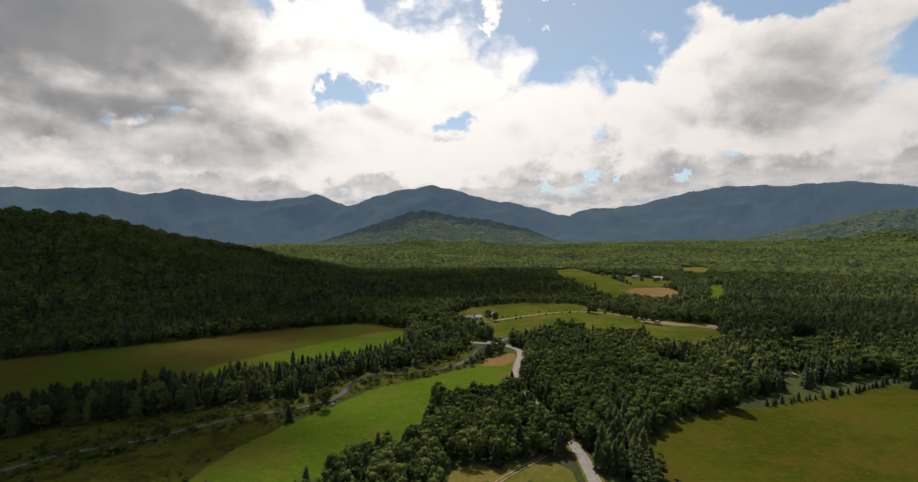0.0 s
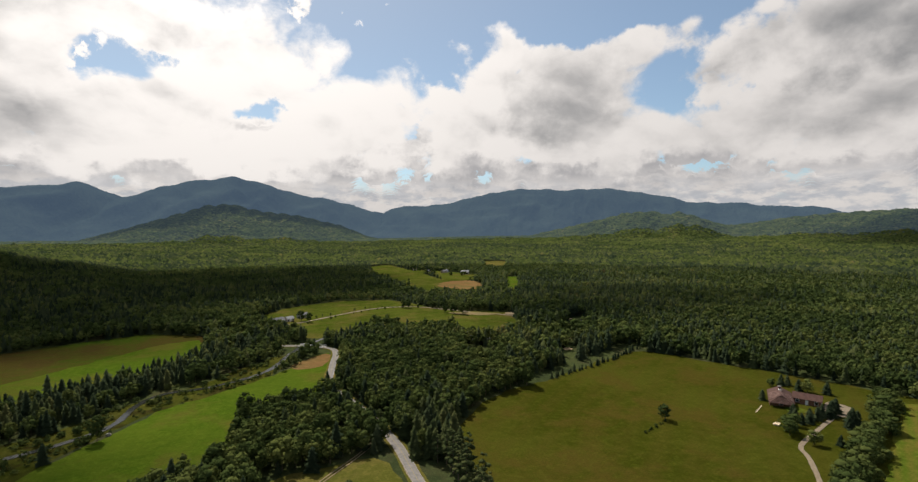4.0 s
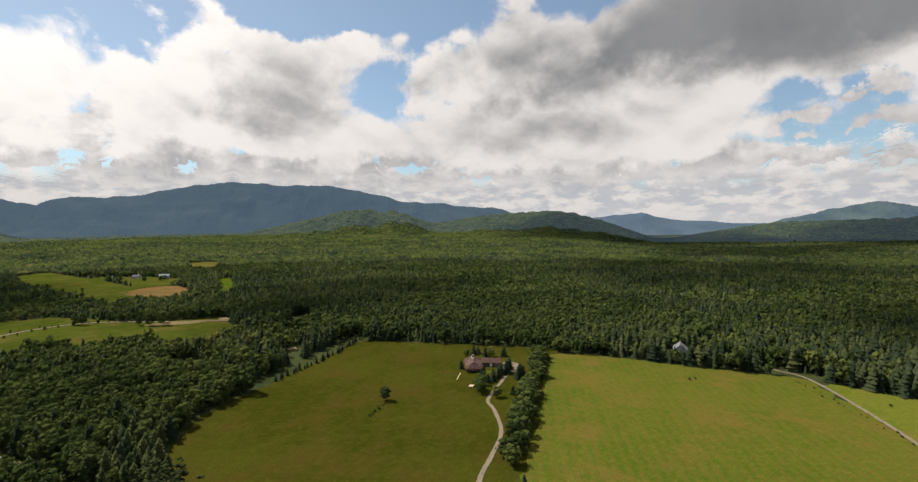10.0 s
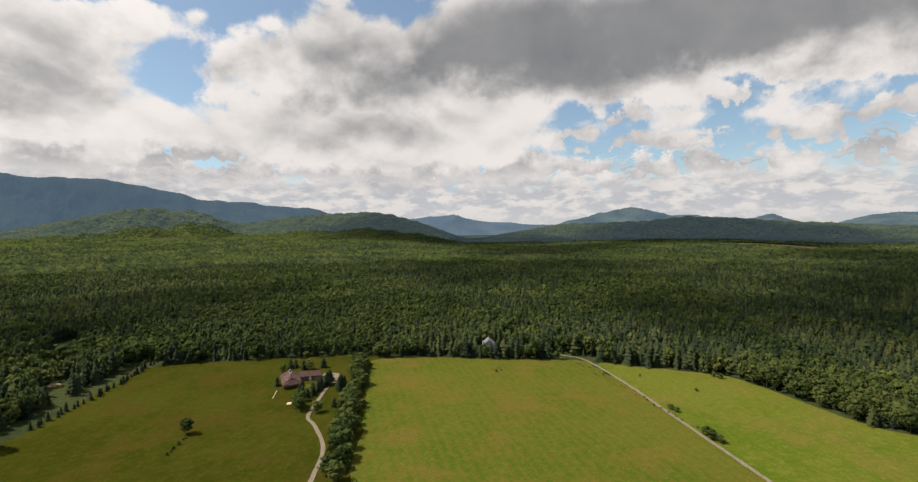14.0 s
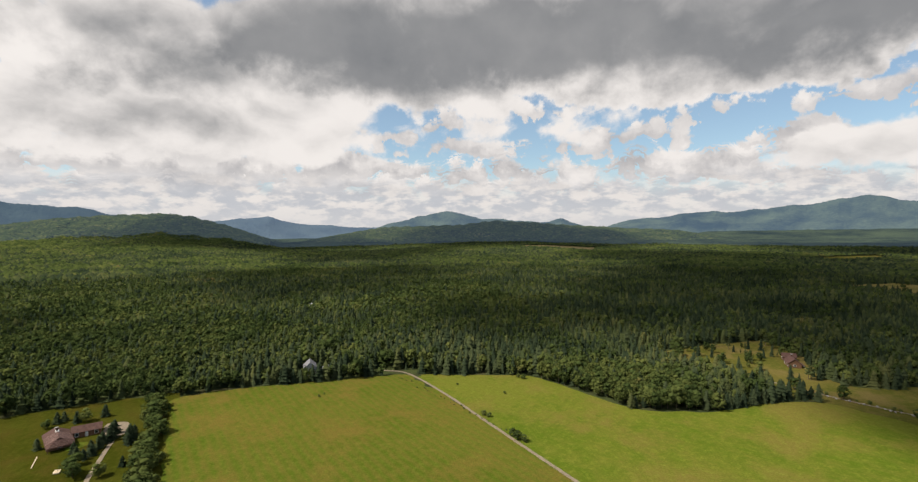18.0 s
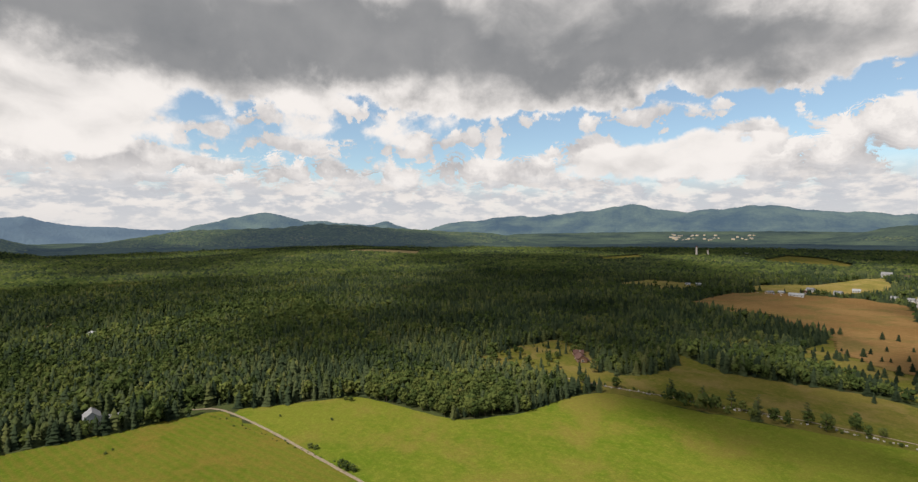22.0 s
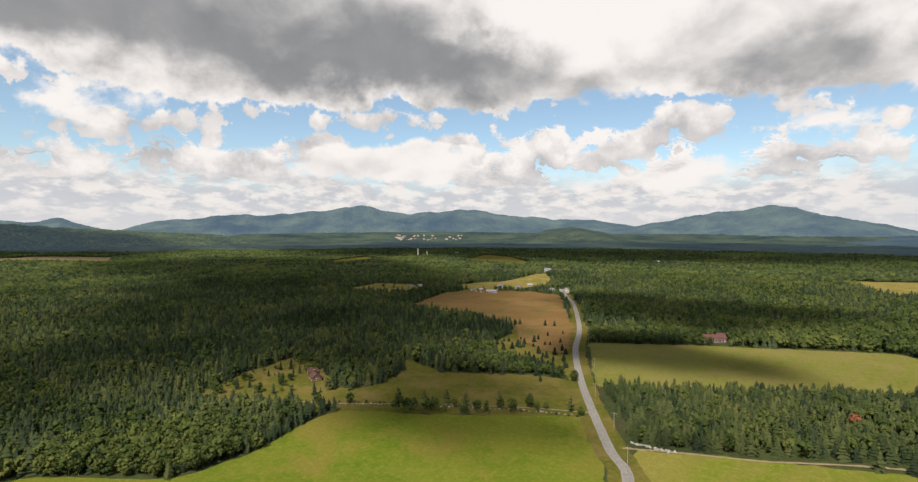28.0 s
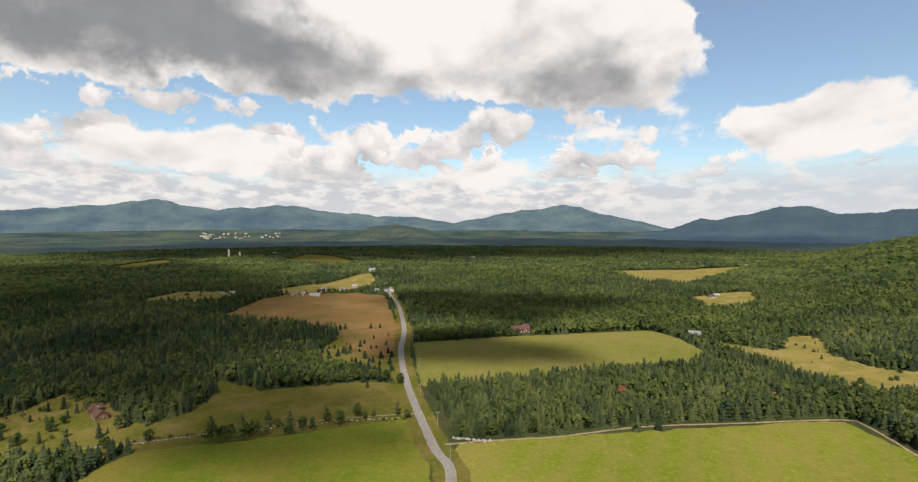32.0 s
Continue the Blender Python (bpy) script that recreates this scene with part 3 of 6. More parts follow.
# ---------------------------------------------------------------- ground
def build_ground():
    radii = np.concatenate([[0.0], 30 * (2200 / 30) ** (np.arange(110) / 109), np.linspace(2220, 4850, 80)])
    n = 640
    ang = np.arange(n) * 2 * np.pi / n
    R, A = np.meshgrid(radii[1:], ang, indexing="ij")
    x, y = R * np.sin(A), R * np.cos(A)
    z = land(x, y)
    z = z + np.where(R > 2200, np.where((z > 16) & (R < 3050), 1, 9) + rng.normal(0, 1.5, R.shape), 0)
    v = np.stack([x, y, z], -1).reshape(-1, 3)
    v = np.vstack([v, [[0, 0, 0]]])
    i, j = np.meshgrid(np.arange(len(radii) - 2), np.arange(n), indexing="ij")
    k = (j + 1) % n
    q = np.stack([i * n + j, (i + 1) * n + j, (i + 1) * n + k, i * n + k], -1).reshape(-1, 4)[:, ::-1]
    tri = np.concatenate([q[:, [0, 1, 2]], q[:, [0, 2, 3]], np.stack([np.full(n, len(v) - 1), np.arange(n), (np.arange(n) + 1) % n], -1)[:, ::-1]])
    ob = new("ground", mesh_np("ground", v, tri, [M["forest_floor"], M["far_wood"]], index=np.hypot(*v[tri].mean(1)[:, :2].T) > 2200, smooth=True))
    tagged(ob, "dark wooded valley floor with leaf litter", "ground", kind="structure")


build_ground()


def smooth_ring(poly, rough=1.0, step=6.0):
    """The corners of a plot, rounded and made a little uneven."""
    p = np.asarray(poly, float)
    out = []
    n = len(p)
    for i in range(n):
        a, b = p[i], p[(i + 1) % n]
        k = max(1, int(np.hypot(*(b - a)) / step))
        for t in range(k):
            out.append(a + (b - a) * t / k)
    out = np.array(out)
    for _ in range(2):
        out = 0.25 * np.roll(out, 1, 0) + 0.5 * out + 0.25 * np.roll(out, -1, 0)
    return out + rng.normal(0, rough, out.shape)


def draped(name, poly, mat, lift, step):
    """A far plot laid over sloping land in small squares."""
    p = np.asarray(poly, float)
    gx, gy = [np.arange(p[:, k].min() - step, p[:, k].max() + 2 * step, step) for k in (0, 1)]
    x, y = np.meshgrid(gx, gy, indexing="ij")
    z = land(x, y) + lift + np.where((np.hypot(x, y) > 2150) & (land(x, y) < 16), 14, 0)
    i, j = np.meshgrid(np.arange(len(gx) - 1), np.arange(len(gy) - 1), indexing="ij")
    s = inside(x[:-1, :-1] + step / 2, y[:-1, :-1] + step / 2, poly)
    i, j, n = i[s], j[s], len(gy)
    q = np.stack([i * n + j, (i + 1) * n + j, (i + 1) * n + j + 1, i * n + j + 1], -1)
    return new(name, mesh_np(name, np.stack([x, y, z], -1).reshape(-1, 3), q, [mat], smooth=True))


def plot_mesh(name, ring, mat, lift):
    bm = bmesh.new()
    vs = []
    for x, y in ring:
        vs.append(bm.verts.new((x, y, lift + float(land(x, y)))))
    f = bm.faces.new(vs)
    f.normal_update()
    if f.normal.z < 0:
        f.normal_flip()
    bmesh.ops.triangulate(bm, faces=[f])
    return part(name, bm, mat)


FIELD_LABEL = {"meadow": "bright green mown meadow beside the river", "clearing": "small grassy clearing beside the road", "marsh": "dull olive marsh grass along the river",
               "hayfield": "hay field, brown and green in bands", "strip": "green field strip beyond the river", "pasture": "olive green pasture with darker blotches",
               "hay": "green hay field with faint mowing rows", "mown": "bright yellow-green mown field", "rough": "rough meadow of dull green grass", "brown": "brown cut hay field",
               "yellow": "dry yellow grass", "east": "yellow-green field beside the road", "south": "green field with pale mowing stripes", "dry": "dry tan meadow with scattered shrubs"}
for i, (key, poly) in enumerate(FIELDS.items()):
    far = max(np.hypot(*np.array(poly).T)) > 600
    if far:
        ob = draped("field_" + key, smooth_ring(poly, 1.5, 12), M[FIELD_MAT[key]], 0.5 + 0.006 * i, 4.0 if np.hypot(*np.array(poly).T).max() < 1500 else 10.0)
    else:
        ob = plot_mesh("field_" + key, smooth_ring(poly, 0.8, 6), M[FIELD_MAT[key]], 0.03 + 0.006 * i)
    tagged(ob, FIELD_LABEL.get(key, "pale dry grass field among the woods"), "field", kind="structure")


def ribbon(name, line, width, mat, lift, wobble=0.0, step=4.0, shift=0.0):
    p = curve_pts(line, step)
    d = np.gradient(p, axis=0)
    d /= np.hypot(d[:, 0], d[:, 1])[:, None] + 1e-9
    nrm = np.stack([-d[:, 1], d[:, 0]], -1)
    if isinstance(width, tuple):
        width = np.interp(p[:, 1], (-200, 120), width)
        shift = shift * width / width.max()
    w = (width / 2) * (1 + wobble * rng.normal(0, 1, (2, len(p))))
    a, b = p + nrm * (shift + w[0] * np.ones(len(p)))[:, None], p + nrm * (shift - w[1] * np.ones(len(p)))[:, None]
    z = land(p[:, 0], p[:, 1]) + lift
    v = np.concatenate([np.c_[a, z], np.c_[b, z]])
    n = len(p)
    i = np.arange(n - 1)
    q = np.stack([i, i + 1, i + 1 + n, i + n], -1)[:, ::-1]
    return new(name, mesh_np(name, v, q, [mat], smooth=True))


HEDGE = [(112, 66), (121, 70), (142, 80), (167, 90), (193, 100), (212, 107), (240, 119)]
WALL_ROW = [(262, -178), (212, -197), (171, -218), (134, -238), (71, -264)]
tagged(ribbon("hedge_bank", [(60, 30)] + HEDGE + [(250, 124)], 19.0, M["olive"], 0.02, 0.06), "grassy bank under the hedgerow", "verge", kind="structure")
tagged(ribbon("wall_bank", WALL_ROW, 20.0, M["rough"], 0.02, 0.08), "grassy bank along the stone wall", "verge", kind="structure")
tagged(ribbon("river_water", RIVER, 2.7, M["water"], 0.21, 0.12), "dark slow river with bright reflections", "river", kind="structure")
tagged(ribbon("road_verge", ROAD, (17.0, 5.6), M["rough"], 0.20, 0.06), "mown grass verge along the road", "verge", kind="structure")
tagged(ribbon("road_shoulder", ROAD, (5.1, 3.6), M["gravel"], 0.23, 0.04), "pale gravel shoulder of the road", "shoulder", kind="structure")
tagged(ribbon("road", ROAD, (4.6, 3.2), M["asphalt"], 0.26), "grey two-lane asphalt road", "road", kind="structure")
tagged(ribbon("road_line_edge", ROAD, (0.09, 0.07), M["paint_white"], 0.27, shift=2.1), "white edge line of the road", "road marking", kind="structure")
tagged(ribbon("road_line_edge_far", ROAD, (0.09, 0.07), M["paint_white"], 0.27, shift=-2.1), "white edge line of the road", "road marking", kind="structure")
tagged(ribbon("road_line_centre", ROAD, (0.14, 0.12), M["paint_yellow"], 0.27), "yellow centre line of the road", "road marking", kind="structure")
tagged(ribbon("driveway", DRIVE, 1.5, M["gravel"], 0.20, 0.08, 2.0), "pale gravel driveway to the house", "driveway", kind="structure")
tagged(ribbon("farm_lane", LANE, 1.5, M["gravel"], 0.20, 0.1, 2.0), "straight gravel farm lane between two fields", "lane", kind="structure")
tagged(ribbon("field_track", TRACK, 1.6, M["sand"], 0.22, 0.2, 3.0), "sandy track along the field edge", "track", kind="structure")
tagged(ribbon("wall_lane", WALL_LANE, 1.1, M["gravel"], 0.22, 0.25, 3.0), "gravel lane behind a row of trees", "lane", kind="structure")
tagged(ribbon("strip_road", STRIP_ROAD, 2.6, M["gravel"], 0.3, 0.06), "pale gravel road past the far fields", "road", kind="structure")
for s in (-0.55, 0.55):
    tagged(ribbon("wheel_track", WHEEL_TRACK, 0.4, M["sand"], 0.2, 0.15, 2.0, s), "worn wheel rut through grass", "track", kind="structure")

# the blue of these ranges is haze, put into base colour and emission
M["mount_near"] = mountain_mat("near_slope_haze_glow", (0.016, 0.024, 0.022), (0.030, 0.042, 0.034), (0.26, 0.41, 0.64), 0.165)
# same slope with less haze glow, so that it looks shaded
M["mount_shade"] = mountain_mat("dim_slope_haze_glow", (0.016, 0.024, 0.022), (0.030, 0.042, 0.034), (0.24, 0.40, 0.68), 0.118)
M["mount_far"] = mountain_mat("far_slope_haze_glow", (0.03, 0.045, 0.055), (0.05, 0.07, 0.075), (0.34, 0.48, 0.70), 0.17)
# wider base tones stand in for patches of cloud shade; haze glow on top
M["mount_lit"] = mountain_mat("green_slope_haze_glow", (0.014, 0.024, 0.022), (0.056, 0.074, 0.046), (0.26, 0.40, 0.66), 0.165)

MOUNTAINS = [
    (4500, 900, 70, "mount_near", "long wooded range with blue haze painted in", [(-120, 3), (-80, 5), (-60, 4.5), (-43.7, 4.3), (-41.4, 4.4), (-38.5, 4.7), (-35.9, 4.7), (-33.3, 4.3), (-30, 5), (-28.2, 4.7), (-25.1, 4.3), (-22.8, 3.9), (-19.1, 4.5), (-16.6, 4.9), (-13.3, 3.6), (-9, 1.5), (-4, -1)]),
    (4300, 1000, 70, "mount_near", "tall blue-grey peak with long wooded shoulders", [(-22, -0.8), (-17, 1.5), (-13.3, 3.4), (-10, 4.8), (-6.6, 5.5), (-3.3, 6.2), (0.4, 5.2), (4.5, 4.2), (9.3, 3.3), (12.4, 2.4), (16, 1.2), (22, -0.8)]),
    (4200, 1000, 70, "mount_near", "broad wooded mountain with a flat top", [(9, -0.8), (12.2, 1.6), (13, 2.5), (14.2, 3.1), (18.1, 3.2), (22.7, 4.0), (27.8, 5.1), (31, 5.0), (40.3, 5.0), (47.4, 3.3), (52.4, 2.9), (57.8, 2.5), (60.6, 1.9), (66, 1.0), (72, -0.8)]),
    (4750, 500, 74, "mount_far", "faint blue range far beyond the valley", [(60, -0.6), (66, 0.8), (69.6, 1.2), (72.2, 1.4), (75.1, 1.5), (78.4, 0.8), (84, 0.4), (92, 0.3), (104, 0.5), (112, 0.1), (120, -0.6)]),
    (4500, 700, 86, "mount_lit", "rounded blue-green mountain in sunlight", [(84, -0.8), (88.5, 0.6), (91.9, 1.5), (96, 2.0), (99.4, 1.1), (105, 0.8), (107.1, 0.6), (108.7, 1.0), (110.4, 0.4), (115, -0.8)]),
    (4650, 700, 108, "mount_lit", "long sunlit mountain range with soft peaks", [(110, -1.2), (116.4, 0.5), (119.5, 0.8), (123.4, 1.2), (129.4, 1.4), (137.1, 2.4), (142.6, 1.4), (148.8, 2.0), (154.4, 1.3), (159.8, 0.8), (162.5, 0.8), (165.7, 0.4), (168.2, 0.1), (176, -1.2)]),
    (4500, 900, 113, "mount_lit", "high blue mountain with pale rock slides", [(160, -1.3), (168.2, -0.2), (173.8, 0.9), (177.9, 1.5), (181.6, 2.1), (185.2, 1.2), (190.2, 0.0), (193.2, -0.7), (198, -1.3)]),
    (4000, 1000, 115, "mount_shade", "dark blue mountain, its shade and haze painted in", [(183, -1.6), (187.2, -1.2), (192.6, -0.9), (196, 0.4), (197.7, 0.2), (200.8, 1.0), (203.2, 1.6), (205.6, 1.4), (207.8, 0.8), (210.2, 0.9), (212.8, 1.1), (225, 2.0), (240, 2.4), (255, 1.5)]),
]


def build_mountain(rd, deep, eye, mat, label, prof):
    a, e = np.array(prof).T
    step = 0.12
    az = np.arange(a[0], a[-1] + step, step)
    top = np.maximum(0, eye + rd * np.tan(np.radians(np.interp(az, a, e))))
    kern = np.exp(-np.linspace(-2, 2, 9) ** 2)
    top = np.convolve(np.pad(top, 4, "edge"), kern / kern.sum(), "valid")
    s = np.concatenate([np.linspace(0, 1, 34), [1.06, 1.15]])
    for k, amp in ((0.9, 6), (1.9, 4), (3.7, 1.8)):
        top = top + amp * np.sin(az * k + rng.uniform(0, 6)) * np.clip(top / 200, 0, 1)
    S, A = np.meshgrid(s, az, indexing="ij")
    r = rd - deep + S * deep
    prof_s = np.where(S <= 1, S ** 1.25, 1 - (S - 1) * 2)
    x, y = r * np.sin(np.radians(A)), r * np.cos(np.radians(A))
    ridge = np.zeros(A.shape)
    for k, amp in ((0.0022, 1.0), (0.005, 0.5), (0.011, 0.16), (0.03, 0.06)):
        ph = rng.uniform(0, 6, 4)
        ridge += amp * (1 - 2 * np.abs(np.sin(x * k + 1.7 * np.sin(y * k * 0.8 + ph[0]) + ph[1]) * np.cos(y * k * 0.7 + 1.3 * np.sin(x * k * 0.9 + ph[2]) + ph[3])))
    z = top[None] * (prof_s + 0.16 * ridge * np.clip(S * (1.02 - S) * 4, 0, 1) * 0.7) + rng.normal(0, 1.6, A.shape) * (S > 0.1)
    v = np.stack([x, y, z - 6 * (S == 0)], -1).reshape(-1, 3)
    n = len(az)
    i, j = np.meshgrid(np.arange(len(s) - 1), np.arange(n - 1), indexing="ij")
    q = np.stack([i * n + j, i * n + j + 1, (i + 1) * n + j + 1, (i + 1) * n + j], -1).reshape(-1, 4)
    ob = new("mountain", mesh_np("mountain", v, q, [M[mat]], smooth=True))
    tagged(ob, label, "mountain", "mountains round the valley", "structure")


for row in MOUNTAINS:
    build_mountain(*row)

# ---------------------------------------------------------------- trees: shapes
def ico():
    p = (1 + 5 ** 0.5) / 2
    v = np.array([(-1, p, 0), (1, p, 0), (-1, -p, 0), (1, -p, 0), (0, -1, p), (0, 1, p), (0, -1, -p), (0, 1, -p), (p, 0, -1), (p, 0, 1), (-p, 0, -1), (-p, 0, 1)]) / np.hypot(1, p)
    f = np.array([(0, 11, 5), (0, 5, 1), (0, 1, 7), (0, 7, 10), (0, 10, 11), (1, 5, 9), (5, 11, 4), (11, 10, 2), (10, 7, 6), (7, 1, 8), (3, 9, 4), (3, 4, 2), (3, 2, 6), (3, 6, 8), (3, 8, 9), (4, 9, 5), (2, 4, 11), (6, 2, 10), (8, 6, 7), (9, 8, 1)])
    return v, f


OCTA = (np.array([(1, 0, 0), (0, 1, 0), (-1, 0, 0), (0, -1, 0), (0, 0, 1), (0, 0, -1)], float),
        np.array([(0, 1, 4), (1, 2, 4), (2, 3, 4), (3, 0, 4), (1, 0, 5), (2, 1, 5), (3, 2, 5), (0, 3, 5)]))
ICO = ico()


def join(shapes):
    vs, fs, n = [], [], 0
    for v, f in shapes:
        vs.append(v)
        fs.append(f + n)
        n += len(v)
    return np.vstack(vs), np.vstack(fs)


def sprays(centres, normals, size, r):
    """Small leaf-spray triangles."""
    n = len(centres)
    a = r.normal(0, 1, (n, 3))
    a /= np.linalg.norm(a, axis=1)[:, None]
    b = np.cross(a, normals + r.normal(0, 0.5, (n, 3)))
    b /= np.linalg.norm(b, axis=1)[:, None] + 1e-9
    s = size * r.uniform(0.6, 1.4, (n, 1))
    v = np.stack([centres + a * s, centres - a * s * 0.5 + b * s * 0.8, centres - a * s * 0.5 - b * s * 0.8], 1).reshape(-1, 3)
    return v, np.arange(3 * n).reshape(-1, 3)


def trunk_shape(h, r0, seg=5, lean=0.0):
    ang = np.arange(seg) * 2 * np.pi / seg
    rings = [np.c_[np.cos(ang) * r + lean * z, np.sin(ang) * r, np.full(seg, z)] for z, r in ((-0.3, r0), (h * 0.5, r0 * 0.7), (h, r0 * 0.35))]
    f = []
    for k in range(2):
        for i in range(seg):
            j = (i + 1) % seg
            f += [(k * seg + i, k * seg + j, (k + 1) * seg + j), (k * seg + i, (k + 1) * seg + j, (k + 1) * seg + i)]
    return np.vstack(rings), np.array(f)


def limb(a, b, r0):
    a, b = np.asarray(a, float), np.asarray(b, float)
    d = (b - a) / np.linalg.norm(b - a)
    u = np.cross(d, (0.3, 0.2, 1.0))
    u /= np.linalg.norm(u)
    w = np.cross(d, u)
    base = [a + r0 * (u * math.cos(t) + w * math.sin(t)) for t in (0, 2.1, 4.2)]
    return np.array(base + [b]), np.array([(0, 1, 3), (1, 2, 3), (2, 0, 3)])


def conifer(level, r, slim=0.2, height=1.0):
    """A conifer of unit height: tiers of drooping, ragged boughs. level 0 is the finest."""
    tiers, seg = ((9, 8), (6, 6), (3, 5))[level]
    shapes = []
    for i in range(tiers):
        t0 = i / tiers
        z1 = 1.0 - t0 * 0.88
        z0 = z1 - (0.88 / tiers) * 1.7
        rad = slim * (0.16 + 0.92 * (t0 + 1.0 / tiers) ** 0.8) * r.uniform(0.85, 1.12)
        ang = (np.arange(seg) + r.uniform(0, 1)) * 2 * np.pi / seg + r.normal(0, 0.12, seg)
        rr = rad * np.where(np.arange(seg) % 2 == 0, 1.1, 0.62) * r.uniform(0.78, 1.2, seg)
        ring = np.c_[np.cos(ang) * rr, np.sin(ang) * rr, np.full(seg, max(z0, 0.03)) + r.normal(0, 0.012, seg)]
        v = np.vstack([ring, [[0, 0, z1]]])
        f = np.array([(k, (k + 1) % seg, seg) for k in range(seg)])
        shapes.append((v, f))
    if level < 2:
        n = (110, 10)[level]
        z = 0.08 + 0.88 * r.uniform(0, 1, n) ** 1.1
        rad = slim * (0.1 + 1.0 * (1 - z)) * r.uniform(0.75, 1.12, n)
        a = r.uniform(0, 2 * np.pi, n)
        c = np.c_[np.cos(a) * rad, np.sin(a) * rad, z]
        shapes.append(sprays(c, np.c_[np.cos(a), np.sin(a), 0 * a], (0.028, 0.042)[level], r))
    return join(shapes)


def cap(r, wide, low):
    """The top of a crown in closed woodland, of unit height."""
    a = (np.arange(5) + r.uniform(0, 1)) * 2 * np.pi / 5
    ring = np.c_[np.cos(a), np.sin(a), np.zeros(5)] * (wide * r.uniform(0.75, 1.25, (5, 1))) + np.c_[0 * a, 0 * a, low + r.normal(0, 0.07, 5)]
    return np.vstack([ring, [[r.normal(0, 0.05), r.normal(0, 0.05), 1.0]]]), np.array([(k, (k + 1) % 5, 5) for k in range(5)])


def pine(level, r):
    """A white pine of unit height: flat, ragged plumes up a bare trunk."""
    shapes = []
    for i in range((10, 5)[level]):
        z = 0.3 + 0.68 * (i + r.uniform(0, 0.8)) / (10, 5)[level]
        a = i * 2.4 + r.uniform(-0.4, 0.4)
        d = 0.17 * (1.15 - z) ** 0.7 * r.uniform(0.5, 1.2)
        size = (0.125, 0.15)[level] * (1.25 - z) * r.uniform(0.8, 1.2)
        v, f = ICO if level == 0 else OCTA
        v = v * (1 + r.normal(0, 0.22, (len(v), 1))) * (size * 1.25, size * 1.25, size * 0.62)
        shapes.append((v + (math.cos(a) * d, math.sin(a) * d, z), f))
        n = (8, 2)[level]
        q = r.normal(0, 1, (n, 3))
        q /= np.linalg.norm(q, axis=1)[:, None]
        shapes.append(sprays(q * (size * 1.3, size * 1.3, size * 0.7) + (math.cos(a) * d, math.sin(a) * d, z), q, (0.03, 0.045)[level], r))
    return join(shapes)


def broadleaf(level, r, wide=0.36, low=0.3):
    """A broad-leaved crown of unit height: uneven leaf clumps with gaps, wrapped in many loose sprays."""
    lumps, loose, size0, leaf = ((6, 300, 0.40, 0.052), (2, 52, 0.56, 0.095), (1, 9, 0.86, 0.19))[level]
    shapes, mids = [], []
    for i in range(lumps):
        t = (i + 0.5) / lumps
        z = low + 0.16 + (0.84 - low - 0.08) * t if lumps > 1 else 0.58
        fat = math.sqrt(max(0.05, 1 - ((z - 0.58) / 0.5) ** 2))
        a = i * 2.4 + r.uniform(-0.5, 0.5)
        d = wide * fat * r.uniform(0.3, 0.6) if lumps > 1 else 0.04
        c = np.array([math.cos(a) * d, math.sin(a) * d, z])
        size = wide * size0 * r.uniform(0.8, 1.15)
        v, f = ICO if level == 0 else OCTA
        v = v * (1 + r.normal(0, 0.17, (len(v), 1))) * size * (1, 1, 0.9)
        shapes.append((v + c, f))
        mids.append((c, size))
    if loose:
        # bosses on the crown, each a tuft of sprays
        bosses = r.normal(0, 1, (12, 3))
        bosses /= np.linalg.norm(bosses, axis=1)[:, None]
        q = bosses[r.integers(0, 12, loose)] + r.normal(0, 0.33, (loose, 3))
        q /= np.linalg.norm(q, axis=1)[:, None]
        rad = r.uniform(0.72, 1.08, (loose, 1))
        c = q * rad * (wide, wide, (0.98 - low) / 2) + (0, 0, (0.98 + low) / 2)
        shapes.append(sprays(c, q, leaf, r))
    return join(shapes)


shape_rng = np.random.default_rng(11)
MAKERS = {"spruce": (lambda lv, r: conifer(lv, r, r.uniform(0.24, 0.31)), 0.46, 0.40), "pine": (lambda lv, r: conifer(lv, r, r.uniform(0.27, 0.35)), 0.54, 0.45),
          "leaf": (lambda lv, r: broadleaf(lv, r, r.uniform(0.27, 0.37), r.uniform(0.12, 0.26)), 0.62, 0.52)}
SHAPES = {kind: [[make(lv, shape_rng) if lv < 3 else cap(shape_rng, wide, low) for _ in range(5)] for lv in range(5)] for kind, (make, wide, low) in MAKERS.items()}


